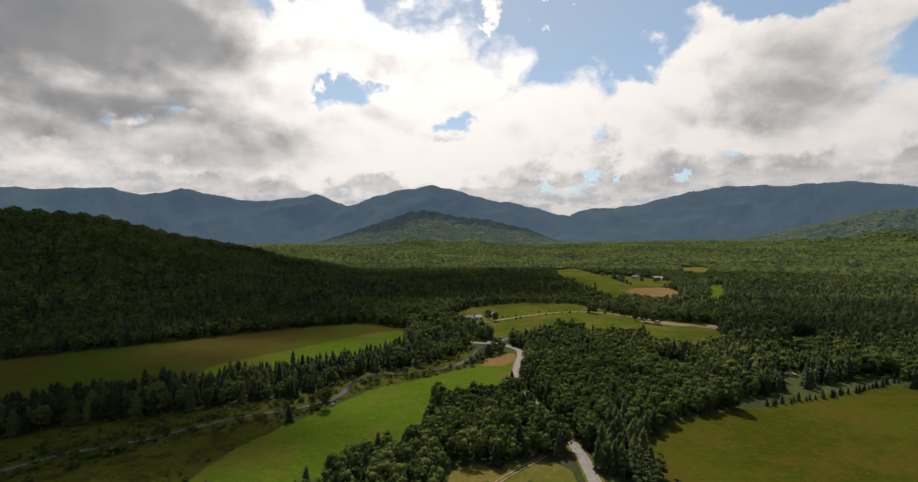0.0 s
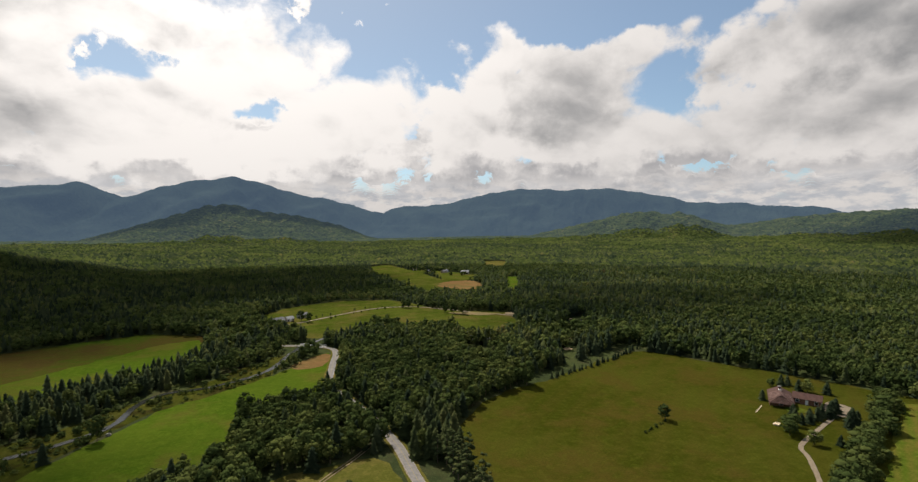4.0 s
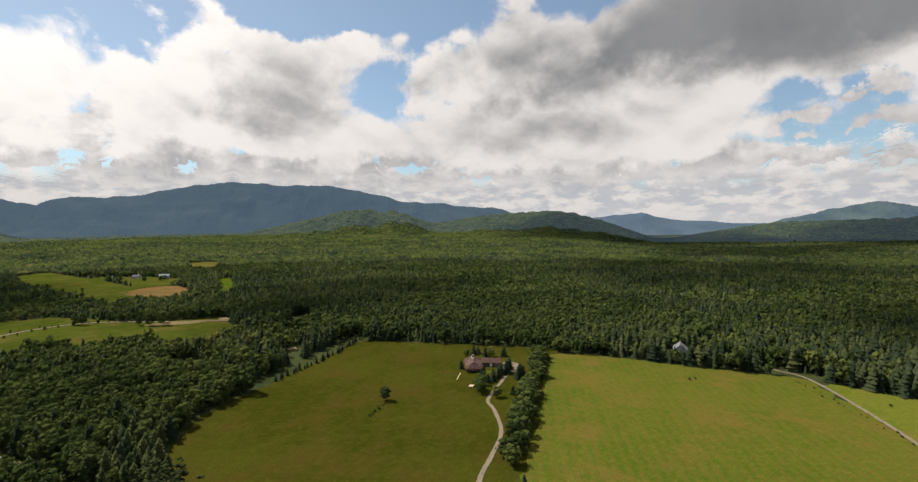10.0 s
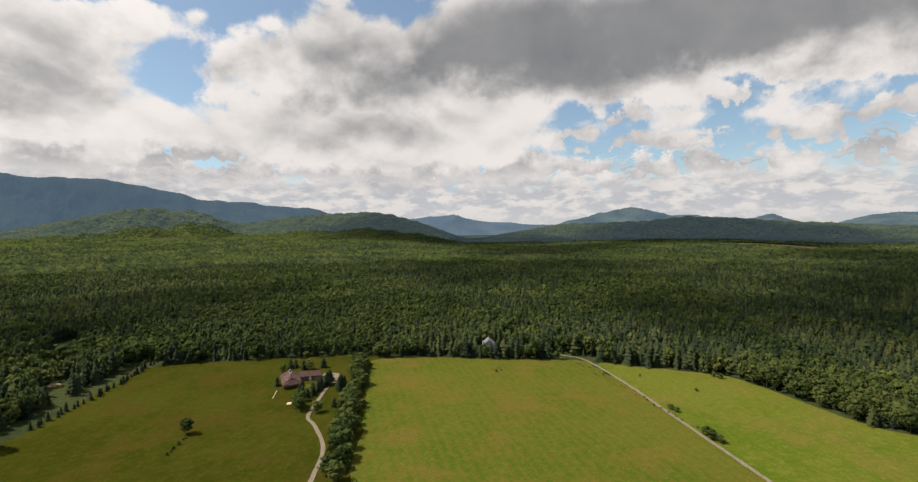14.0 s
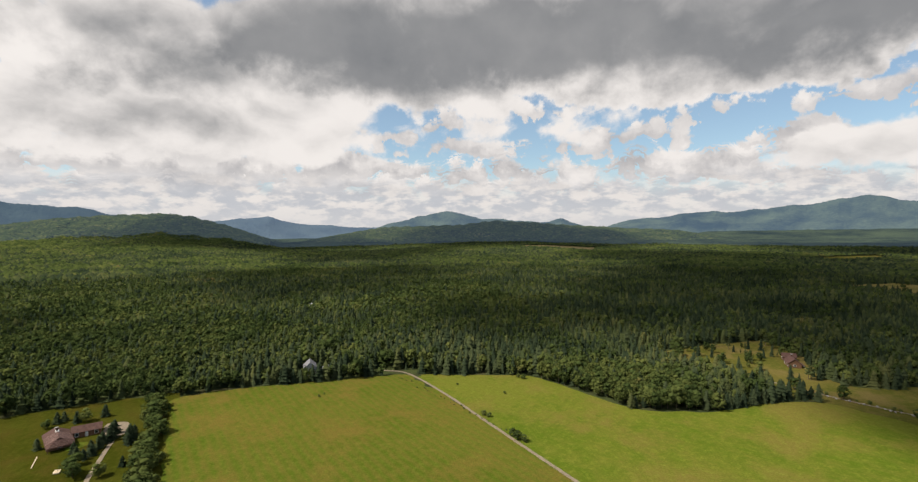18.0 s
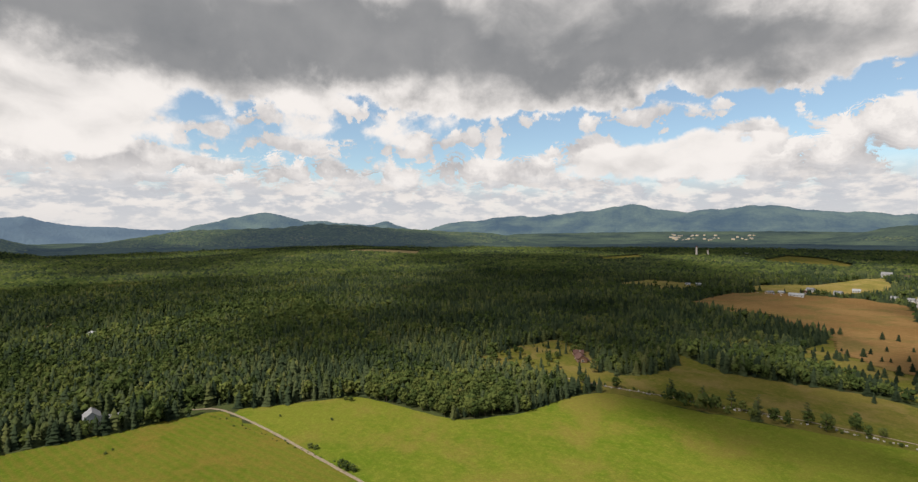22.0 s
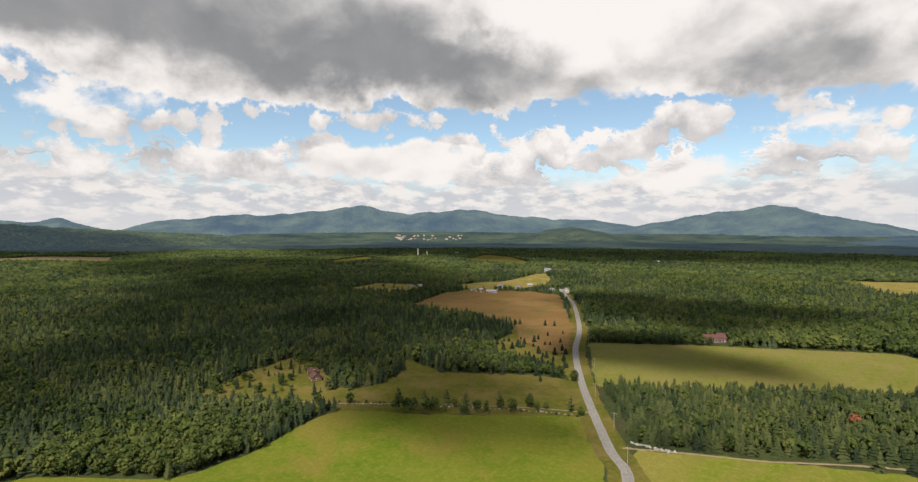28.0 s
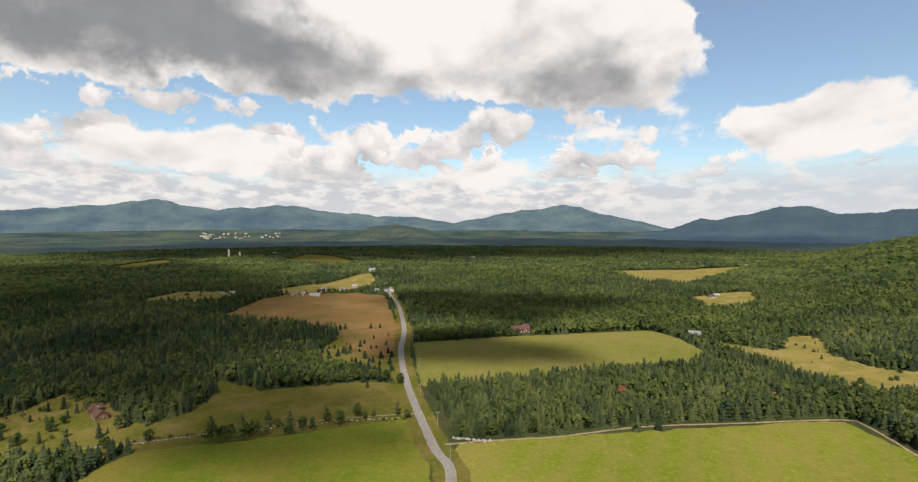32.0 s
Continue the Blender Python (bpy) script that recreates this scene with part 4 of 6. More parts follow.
def stand(name, kind, x, y, height, level, label, width=1.0, trunks=False, base=0.0, mat=""):
    """Many trees of one kind joined into one mesh."""
    n = len(x)
    if n == 0:
        return
    vs, fs, ts, idx, off = [], [], [], [], 0
    which = rng.integers(0, 5, n)
    z = land(x, y)
    turn = rng.uniform(0, 2 * np.pi, n)
    tint = rng.uniform(0, 1, n)
    wide = height * width * rng.uniform(0.85, 1.2, n)
    for k in range(5):
        s = which == k
        if not s.any():
            continue
        v, f = SHAPES[kind][level][k]
        if trunks:
            tv, tf = trunk_shape(0.5, 0.016, 3)
            mat_i = np.r_[np.zeros(len(f), int), np.ones(len(tf), int)]
            v, f = join([(v, f), (tv, tf)])
        else:
            mat_i = np.zeros(len(f), int)
        c, sn = np.cos(turn[s])[:, None], np.sin(turn[s])[:, None]
        px = (v[None, :, 0] * c - v[None, :, 1] * sn) * wide[s][:, None] + x[s][:, None]
        py = (v[None, :, 0] * sn + v[None, :, 1] * c) * wide[s][:, None] + y[s][:, None]
        pz = (v[None, :, 2] - base) * height[s][:, None] + z[s][:, None]
        m_ = int(s.sum())
        vs.append(np.stack([px, py, pz], -1).reshape(-1, 3))
        fs.append((f[None] + (np.arange(m_) * len(v))[:, None, None]).reshape(-1, 3) + off)
        ts.append(np.repeat(tint[s], len(v)))
        idx.append(np.tile(mat_i, m_))
        off += m_ * len(v)
    me = mesh_np(name, np.vstack(vs), np.vstack(fs), [M[mat or kind], M["bark"]], np.concatenate(ts), np.concatenate(idx), True)
    tagged(new(name, me), label, "forest", kind="stuff")


# ---------------------------------------------------------------- where the woods stand
BARE = [(HEDGE, 9), ([(122, 200), (150, 208), (178, 220), (206, 233)], 8), (WALL_ROW, 8), (ROAD[:13], 8.0), (ROAD[3:8], 13.0), (ROAD[12:17], 3.0), (ROAD[16:], 4.5), (DRIVE, 4), (LANE, 6), (TRACK, 4), (WALL_LANE, 6), (RIVER, 8), (STRIP_ROAD, 5)]


YARDS = [(275, 52, 11), (250, -228, 12), (20, -496, 15), (-155, -512, 9), (350, -690, 22), (380, -678, 20), (320, -740, 22), (262, -745, 16), (363, -969, 22), (331, -951, 15), (500, -682, 16), (223, -1476, 30), (8, 400, 14), (24, 420, 10), (135, 300, 16), (188, 270, 10), (172, 246, 7), (516, 95, 12), (633, 67, 12), (634, 151, 10), (1001, -1365, 12), (984, -1396, 12), (285, 800, 30), (312, 756, 20), (258, 872, 14), (118, 262, 12), (110, 246, 9), (163, 236, 8), (154, 225, 6)]


def open_land(x, y, grow=0.0):
    hit = np.zeros(x.shape, bool)
    for poly in FIELDS.values():
        hit |= inside(x, y, poly)
    for line, d in BARE:
        hit |= near_line(x, y, line, d + grow)
    for cx, cy, d in YARDS:
        hit |= np.hypot(x - cx, y - cy) < d
    return hit


def seen_side(x, y):
    az = np.degrees(np.arctan2(x, y))
    return ~((az > -142) & (az < -50))


def scatter(r0, r1, gap):
    """Uneven points about gap metres apart in a ring round the middle."""
    k = int(r1 / gap) + 1
    g = np.arange(-k, k + 1) * gap
    x, y = np.meshgrid(g, g)
    x, y = x.ravel(), y.ravel()
    x = x + rng.uniform(-0.45, 0.45, x.shape) * gap
    y = y + rng.uniform(-0.45, 0.45, y.shape) * gap
    r = np.hypot(x, y)
    s = (r >= r0) & (r < r1) & seen_side(x, y)
    x, y = x[s], y[s]
    s = ~open_land(x, y)
    return x[s], y[s]


def patches(x, y, k, seed):
    """Smooth random patches from -1 to 1."""
    q = np.random.default_rng(seed).uniform(0, 6, 8)
    return (np.sin(x * k + 1.6 * np.sin(y * k * 0.7 + q[0]) + q[1]) + np.sin(y * k * 1.1 + 1.4 * np.sin(x * k * 0.8 + q[2]) + q[3]) + 0.7 * np.sin((x + y) * k * 2.3 + q[4]) * np.sin((x - y) * k * 1.9 + q[5])) / 2.7


BELT = [(-260, 170), (-120, 250), (-20, 320), (40, 400), (-10, 300), (-40, 255), (-120, 190), (-200, 150)]
LIGHT_WOOD = [(262, -60), (225, -92), (190, -108), (192, -142), (230, -150), (262, -110)]
PINE_BLOCK = [(40, -236), (-188, -310), (-150, -440), (20, -355), (80, -325)]
PLANTED = [(44, 90), (40, 165), (60, 175), (85, 165), (60, 120)]


def species(x, y):
    """0 spruce, 1 pine, 2 broad-leaved."""
    r = np.hypot(x, y)
    u = rng.uniform(0, 1, x.shape)
    mixp = patches(x, y, 0.012, 3) + 0.6 * patches(x, y, 0.045, 4)
    leafy = np.clip(0.50 + 0.48 * mixp, 0.04, 0.96)
    hill = land(x, y) > 25
    leafy = np.where(hill, np.clip(leafy + 0.3, 0, 0.95), leafy)
    leafy = np.where((x > 195) & (y < -120) & (r < 900), leafy * 0.4, leafy)
    leafy = np.where(inside(x, y, BELT), 0.10, leafy)
    leafy = np.where(inside(x, y, LIGHT_WOOD), 0.85, leafy)
    leafy = np.where(inside(x, y, PINE_BLOCK), 0.22, leafy)
    leafy = np.where(inside(x, y, PLANTED), 0.08, leafy)
    grove = (x > -60) & (x < 135) & (y > 120) & (y < 290) & ~inside(x, y, PLANTED) & ~inside(x, y, BELT)
    leafy = np.where(grove, 0.8, leafy)
    piny = np.where(inside(x, y, PINE_BLOCK) | inside(x, y, PLANTED), 0.75, 0.25 + 0.15 * patches(x, y, 0.02, 9))
    return np.where(u < leafy, 2, np.where(rng.uniform(0, 1, x.shape) < piny, 1, 0))


KINDS = ("spruce", "pine", "leaf")
WORDS = {"spruce": "dark green spruce and fir wood", "pine": "grey-green white pine wood", "leaf": "green broad-leaved wood with uneven crowns"}
for level, (r0, r1, gap) in enumerate(((118, 260, 3.4), (260, 480, 3.5), (480, 1000, 4.7), (1000, 2250, 7.2), (2250, 3080, 9.5))):
    x, y = scatter(r0, r1, gap)
    if level == 4:
        s = land(x, y) > 16
        x, y = x[s], y[s]
    kind = species(x, y)
    tall = 1 + 0.22 * patches(x, y, 0.02, 21)
    if level == 0:
        s = np.hypot(x, y) < 172
        NEAREST = list(zip(x[s], y[s], kind[s]))[:300]
        keep = np.ones(len(x), bool)
        keep[np.flatnonzero(s)[:300]] = False
        x, y, kind, tall = x[keep], y[keep], kind[keep], tall[keep]
    for k, name in enumerate(KINDS):
        s = kind == k
        n = int(s.sum())
        h = (rng.normal(8.2, 1.7, n), rng.normal(8.6, 1.6, n), rng.normal(8.0, 1.4, n))[k] * tall[s]
        h = np.clip(h, 4, 18)
        w = ((1.0, 0.9, 0.98), (1.0, 0.95, 1.0), (1.1, 1.1, 1.05), (1.0, 1.0, 1.0), (1.4, 1.4, 1.35))[level][k]
        # the farthest stands take the crowns with painted haze
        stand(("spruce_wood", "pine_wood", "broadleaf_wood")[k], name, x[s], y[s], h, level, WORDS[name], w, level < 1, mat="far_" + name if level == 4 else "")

# ---------------------------------------------------------------- unseen cumulus clouds high over the valley, added between sun and land as shade
CLOUD_Z = 3000.0
# middle of the shade on the ground, half widths, density
SHADE_CLOUDS = [(-480, 690, 470, 400, .95), (-310, 255, 190, 120, .85), (-185, 168, 120, 52, .9), (-160, 2950, 650, 420, 1.0), (430, -270, 170, 110, .4), (-40, 760, 220, 190, .7), (340, 390, 150, 100, .4), (610, -480, 330, 210, .6), (980, -740, 540, 310, .62), (440, -110, 110, 110, .4), (950, -150, 460, 270, .15), (2500, -500, 900, 500, .85),
          (950, -1750, 950, 520, .9), (-350, -2450, 1000, 600, .8), (62, -418, 95, 48, 1.0), (150, -203, 60, 20, .7), (92, -232, 42, 15, .7), (1500, 150, 320, 260, .55), (2300, 650, 650, 450, .75),
          (195, -268, 110, 40, .55), (310, -395, 140, 100, .5), (60, -640, 170, 100, .6), (820, 160, 260, 200, .35)]


def build_cloud(px, py, a, b, dense):
    """A heaped top over a nearly flat base, thin towards its ragged rim."""
    reach = CLOUD_Z / math.tan(radians(SUN_EL))
    cx, cy = px + reach * math.sin(radians(SUN_AZ)), py + reach * math.cos(radians(SUN_AZ))
    rings, n = 14, 48
    rr, aa = np.meshgrid((np.arange(rings) + 1) / rings, np.arange(n) * 2 * np.pi / n, indexing="ij")
    edge = 1 + 0.16 * np.sin(3 * aa + rng.uniform(0, 6)) + 0.10 * np.sin(7 * aa + rng.uniform(0, 6)) + 0.06 * np.sin(12 * aa + rng.uniform(0, 6))
    x, y = rr * edge * np.cos(aa) * a * 1.25, rr * edge * np.sin(aa) * b * 1.25
    thin = np.clip((1 - rr) * 2.2, 0, 1)
    thin = thin * thin * (3 - 2 * thin)
    lump = 1 + 0.35 * patches(x + px, y + py, 9 / min(a, b), 5)
    tall = min(a, b) * 0.5
    v = np.concatenate([np.stack([x, y, tall * np.sqrt(np.clip(1 - rr ** 2, 0, 1)) * lump], -1).reshape(-1, 3), np.stack([x, y, -0.1 * tall * (1 - rr ** 2)], -1).reshape(-1, 3), [[0, 0, tall], [0, 0, -0.1 * tall]]])
    i, j = np.meshgrid(np.arange(rings - 1), np.arange(n), indexing="ij")
    k = (j + 1) % n
    q = np.stack([i * n + j, (i + 1) * n + j, (i + 1) * n + k, i * n + k], -1).reshape(-1, 4)
    top = np.concatenate([q[:, [0, 1, 2]], q[:, [0, 2, 3]], np.stack([np.full(n, 2 * rings * n), np.arange(n), (np.arange(n) + 1) % n], -1)])
    low = np.concatenate([q[:, [0, 2, 1]], q[:, [0, 3, 2]]]) + rings * n
    low = np.concatenate([low, np.stack([np.full(n, 2 * rings * n + 1), rings * n + (np.arange(n) + 1) % n, rings * n + np.arange(n)], -1)])
    t = (thin * np.clip(lump, 0.6, 1.1)).ravel() * dense
    ob = new("cloud", mesh_np("cloud", v, np.concatenate([top, low]), [M["cloud"]], np.concatenate([t, t, [dense, dense]]), smooth=True))
    ob.location = (cx, cy, CLOUD_Z)
    tagged(ob, "unseen white cumulus cloud with flat grey base, shading the land", "cloud", "clouds over the valley", "structure")


def cloud_mat():
    """White vapour, that lets light through where it is thin."""
    mat = bpy.data.materials.new("cloud_vapour")
    mat.use_nodes = True
    add = nodes_of(mat.node_tree)
    m = maths(add)
    pos = add("ShaderNodeNewGeometry").outputs["Position"]
    d = m("MULTIPLY", add("ShaderNodeAttribute", attribute_name="tint").outputs["Fac"], m("ADD", 0.65, m("MULTIPLY", fbm(add, pos, 0.012, 4.0), 0.7)), clamp=True)
    sh = add("ShaderNodeMixShader", {0: d, 1: add("ShaderNodeBsdfTransparent").outputs[0], 2: add("ShaderNodeBsdfDiffuse", {"Color": (0.8, 0.8, 0.8, 1)}).outputs[0]})
    out = add("ShaderNodeOutputMaterial")
    mat.node_tree.links.new(sh.outputs[0], out.inputs[0])
    return mat


M["cloud"] = cloud_mat()
# all stay above the view; only their shade on the land shows
for row in SHADE_CLOUDS:
    build_cloud(*row)

# ---------------------------------------------------------------- single trees
TREE_MESH = {}


def tree_mesh(kind, k):
    key = (kind, k)
    if key not in TREE_MESH:
        src = "leaf" if kind in ("leaf", "rust", "bush") else kind
        r = np.random.default_rng(100 + 7 * k + len(kind))
        if src == "leaf":
            v, f = broadleaf(0, r, 0.42 if kind == "bush" else 0.36, 0.0 if kind == "bush" else 0.14)
        elif src == "pine":
            v, f = pine(0, r)
        else:
            v, f = conifer(0, r, 0.23)
        crown = mesh_np("crown", v, f, [M["leaf" if kind == "bush" else kind]], smooth=True)
        tv, tf = trunk_shape(0.82 if src != "leaf" else 0.6, 0.02, 6)
        limbs = [(tv, tf)]
        for i in range(6):
            a, z = i * 2.4, 0.25 + 0.08 * i
            d = 0.2 if src == "leaf" else 0.12
            limbs.append(limb((0, 0, z), (math.cos(a) * d, math.sin(a) * d, z + (0.16 if src == "leaf" else -0.02)), 0.008))
        tv, tf = join(limbs)
        TREE_MESH[key] = (crown, mesh_np("trunk", tv, tf, [M["bark"]], smooth=True))
    return TREE_MESH[key]


TREE_WORDS = {"spruce": "dark green spruce", "pine": "ragged grey-green white pine", "leaf": "broad-leaved tree with green crown",
              "bush": "low rounded green bush", "rust": "dying conifer with rust-red foliage"}
tree_count = [0]


def tree(kind, x, y, h, where="", group="", width=1.0):
    crown, trunk = tree_mesh(kind, tree_count[0] % 4)
    tree_count[0] += 1
    e = thing("bush" if kind == "bush" else kind + "_tree" if kind in ("spruce", "pine") else "tree", (x, y, float(land(x, y))), TREE_WORDS[kind] + (" " + where if where else ""), "bush" if kind == "bush" else "tree", group)
    e.rotation_euler[2] = rng.uniform(0, 6.28)
    e.scale = (h * width, h * width, h)
    for name, me in (("trunk", trunk), ("crown", crown)):
        new(name, me).parent = e
    return e


# the nearest trees of the woods
for hx, hy, k in NEAREST:
    tree(("spruce", "pine", "leaf")[k], float(hx), float(hy), (rng.uniform(7, 11.5), rng.uniform(8, 12), rng.uniform(6, 9.5))[k], "at the edge of the wood", "wood edge trees", 0.85)
# hedgerow beside the driveway
hedge = curve_pts([(121, 70), (142, 80), (167, 90), (193, 100), (212, 107), (238, 119)], 3.3)
for i, (hx, hy) in enumerate(hedge):
    tree("leaf", hx + rng.normal(0, 1.2), hy + rng.normal(0, 1.2), rng.uniform(4.8, 7.4), "in the driveway hedgerow", "hedgerow trees", rng.uniform(1.35, 1.7))
    if i % 2:
        tree("bush", hx + rng.normal(1, 2), hy + rng.normal(-1.5, 2), rng.uniform(2.5, 4), "in the hedgerow", "hedgerow bushes", 1.2)
for hx, hy, hh in ((194, 108, 7.5), (197, 109, 8), (199, 108.5, 6.5), (191, 106.5, 6)):
    tree("spruce", hx, hy, hh * 0.8, "beside the gravel driveway", "driveway spruces", 1.7)
# trees round the ranch house
for hx, hy, hh, k in ((212, 150, 5, "leaf"), (217, 149, 7, "spruce"), (220, 148, 6, "spruce"), (217, 141, 7, "spruce"), (218, 138, 7.5, "leaf"), (223, 133, 7.5, "spruce"), (203, 118, 8, "spruce"),
                      (191, 139, 6, "spruce"), (186, 123, 6, "spruce"), (184, 121, 5, "spruce"), (166, 111, 7, "leaf"), (169, 114, 7.5, "leaf"), (166, 103, 6.5, "leaf"), (193, 117, 7, "spruce"),
                      (196, 116, 7.5, "spruce"), (183, 115, 6, "spruce"), (186, 117, 6.5, "spruce"), (189, 116, 7, "spruce"), (199, 117, 8, "spruce"), (180, 116, 5.5, "spruce"), (173, 99, 5, "spruce"), (176, 116, 6, "leaf")):
    tree(k, hx, hy, hh * 0.78, "beside the ranch house", "garden trees", 1.7 if k == "spruce" else 1.3)
tree("leaf", 137, 138, 6.0, "alone in the pasture", width=1.2)
for i in range(9):
    t = i / 8
    tree("bush", 135 - 14 * t + rng.normal(0, 0.5), 136.5 - 5 * t + rng.normal(0, 0.6), rng.uniform(0.6, 1.2), "on a strip of brush", "pasture brush", 1.3)
for hx, hy, hh in ((201, -35, 2.6), (199, -37, 2.2), (178, -43, 3.4), (175, -44, 3.6), (173, -46.5, 2.8), (227, -50, 1.6), (249, -65, 2.8), (252, -63, 2.4), (236, 42, 1.4), (239, 40, 1.0), (244, -28, 1.2)):
    tree("bush", hx, hy, hh, "beside the farm lane", "field bushes", 1.3)
for i in range(26):
    t = i / 25
    tree("bush", 262 - 90 * t + rng.normal(0, 1), 0 - 50 * t + 2.2 + rng.normal(0, 0.6), rng.uniform(0.4, 0.9), "in rough grass along the lane", "lane brush", 1.5)
# row of trees along the stone wall
for hx, hy, hh, k in ((170, -221, 11, "pine"), (160, -223, 6, "leaf"), (156, -228, 10, "pine"), (149, -229, 6.5, "leaf"), (146, -237, 9.5, "pine"), (139, -236, 6, "leaf"), (133, -238, 10.5, "pine"), (127, -241, 5.5, "leaf"),
                      (119, -254, 9, "pine"), (115, -247, 6.5, "leaf"), (107, -246, 8.5, "leaf"), (101, -259, 8, "leaf"), (96, -257, 5, "leaf"), (92, -261, 4.5, "leaf"), (78, -264, 9.5, "pine"), (71, -262, 5.5, "leaf"),
                      (114, -307, 6, "spruce"), (94, -319, 8, "leaf"), (196, -207, 7, "leaf"), (212, -196, 6.5, "leaf")):
    tree(k, hx, hy, hh, "in the row along the stone wall", "trees along the wall", 1.05)
for i in range(30):
    t = i / 29
    tree("bush", 212 - 140 * t + rng.normal(0, 1.5), -199 - 60 * t - 8 * math.sin(t * 3.1) + rng.normal(0, 0.8), rng.uniform(0.8, 2.2), "along the stone wall", "wall bushes", 1.3)
# scattered conifers in the rough meadow and beside the brown field
for i in range(74):
    t = rng.uniform(0, 1)
    hx, hy = 170 - 70 * t + rng.normal(0, 8), -316 - 30 * t + rng.normal(0, 9)
    if hy < -304 and not near_line(np.array([hx]), np.array([hy]), ROAD, 7)[0]:
        tree("spruce", hx, hy, rng.uniform(2.5, 7.5), "scattered in the rough meadow", "meadow spruces", 1.5)
for i in range(120):
    hx, hy = rng.uniform(100, 200), rng.uniform(-460, -330)
    if inside(np.array([hx]), np.array([hy]), FIELDS["brown_low"])[0] and hy > -440 + rng.uniform(0, 50) and not near_line(np.array([hx]), np.array([hy]), ROAD, 8)[0]:
        tree("spruce", hx, hy, rng.uniform(3.0, 7.0), "scattered below the brown field", "young spruces", 1.6)
for i in range(95):
    hx, hy = rng.uniform(222, 310), rng.uniform(-265, -168)
    if inside(np.array([hx]), np.array([hy]), FIELDS["rough"])[0] and math.hypot(hx - 250, hy + 228) > 13:
        tree(("spruce", "leaf", "pine")[i % 3], hx, hy, rng.uniform(3, 9), "scattered round the cabin", "meadow trees")
for hx, hy, hh in ((180, -484, 7), (171, -488, 6), (210, -473, 6), (206, -476, 7), (214, -470, 6), (150, -455, 4), (160, -440, 4.5), (140, -420, 5)):
    tree("spruce", hx, hy, hh, "on the brown hay field", "field spruces", 1.5)
# dry meadow shrubs
for hx, hy in ((-237, -489), (-240, -480), (-241, -467), (-236, -444), (-251, -455), (-267, -425), (-255, -442), (-275, -421), (-275, -414), (-195, -403), (-197, -396), (-255, -392), (-260, -393), (-213, -477), (-180, -474),
               (-246, -470), (-262, -440), (-230, -380), (-222, -430), (-270, -455), (-258, -500), (-266, -520), (-250, -530), (-200, -500)):
    tree("spruce" if rng.uniform() < 0.55 else "bush", hx, hy, rng.uniform(2.2, 5.5), "in the dry meadow", "dry meadow shrubs", 1.2)
# young spruces planted along the pasture's edge
for i in range(30):
    t = i / 29
    tree("spruce", 126 + 82 * t + rng.normal(0, 0.6), 198 + 32 * t - 3 * math.sin(t * 3.1) + rng.normal(0, 0.6), rng.uniform(2.2, 4.2), "in a row along the pasture", "planted spruces", 1.2)
# shrubs along the far gravel road
for i in range(44):
    t = i // 2 / 22
    p = curve_pts(STRIP_ROAD, 4.0)
    q = p[int(t * (len(p) - 30)) + 8]
    tree("bush" if i % 3 else "spruce", q[0] + (5 if i % 2 else -5) + rng.normal(0, 0.6), q[1] + (-5 if i % 2 else 5), rng.uniform(1.2, 2.6), "along the far gravel road", "roadside shrubs", 1.1)
for hx, hy, hh in ((118, 440, 8), (122, 436, 9), (150, 392, 10), (156, 386, 11), (160, 395, 9), (145, 400, 7), (24, 405, 9), (30, 398, 8)):
    tree("leaf", hx, hy, hh, "among the far fields", "far field trees")
for i in range(40):
    hx, hy = rng.uniform(455, 590), rng.uniform(-700, -545)
    if inside(np.array([hx]), np.array([hy]), FIELDS["village_lit"])[0]:
        tree(("leaf", "spruce", "bush")[i % 3], hx, hy, rng.uniform(3, 7), "scattered in dry grass by the village", "village grove", 1.1)
for hx, hy, hh in ((262, 770, 7), (268, 790, 8), (281, 742, 7), (296, 728, 8), (306, 742, 7), (252, 850, 7), (262, 856, 8), (270, 815, 7), (322, 748, 8)):
    tree("leaf", hx, hy, hh, "among the hamlet's houses", "hamlet trees", 1.2)
tree("rust", *(-58, -318), 9, "in the pine wood")
tree("rust", *(-152, -330), 7, "in the pine wood")

# low shrubs over the marsh and along the river
for name, n, h0, h1, wide in (("marsh_shrubs", 520, 0.7, 2.0, 1.5), ("river_alders", 300, 2.0, 4.4, 1.2)):
    if name == "marsh_shrubs":
        hx, hy = rng.uniform(-190, 20, 4000), rng.uniform(118, 300, 4000)
        ok = inside(hx, hy, FIELDS["marsh"]) & ~near_line(hx, hy, RIVER, 3.2) & (patches(hx, hy, 0.09, 31) > -0.15)
    else:
        p = curve_pts(RIVER, 1.0)
        q = p[rng.integers(0, len(p), 900)]
        hx, hy = q[:, 0] + rng.normal(0, 6, 900), q[:, 1] + rng.normal(0, 6, 900)
        ok = ~near_line(hx, hy, RIVER, 3.4) & ~near_line(hx, hy, ROAD, 6) & ~inside(hx, hy, FIELDS["meadow"]) & (hy < 300)
    hx, hy = hx[ok][:n], hy[ok][:n]
    stand(name, "leaf", hx, hy, rng.uniform(h0, h1, len(hx)), 1, "low olive shrubs in wet marsh grass", wide, base=0.25)

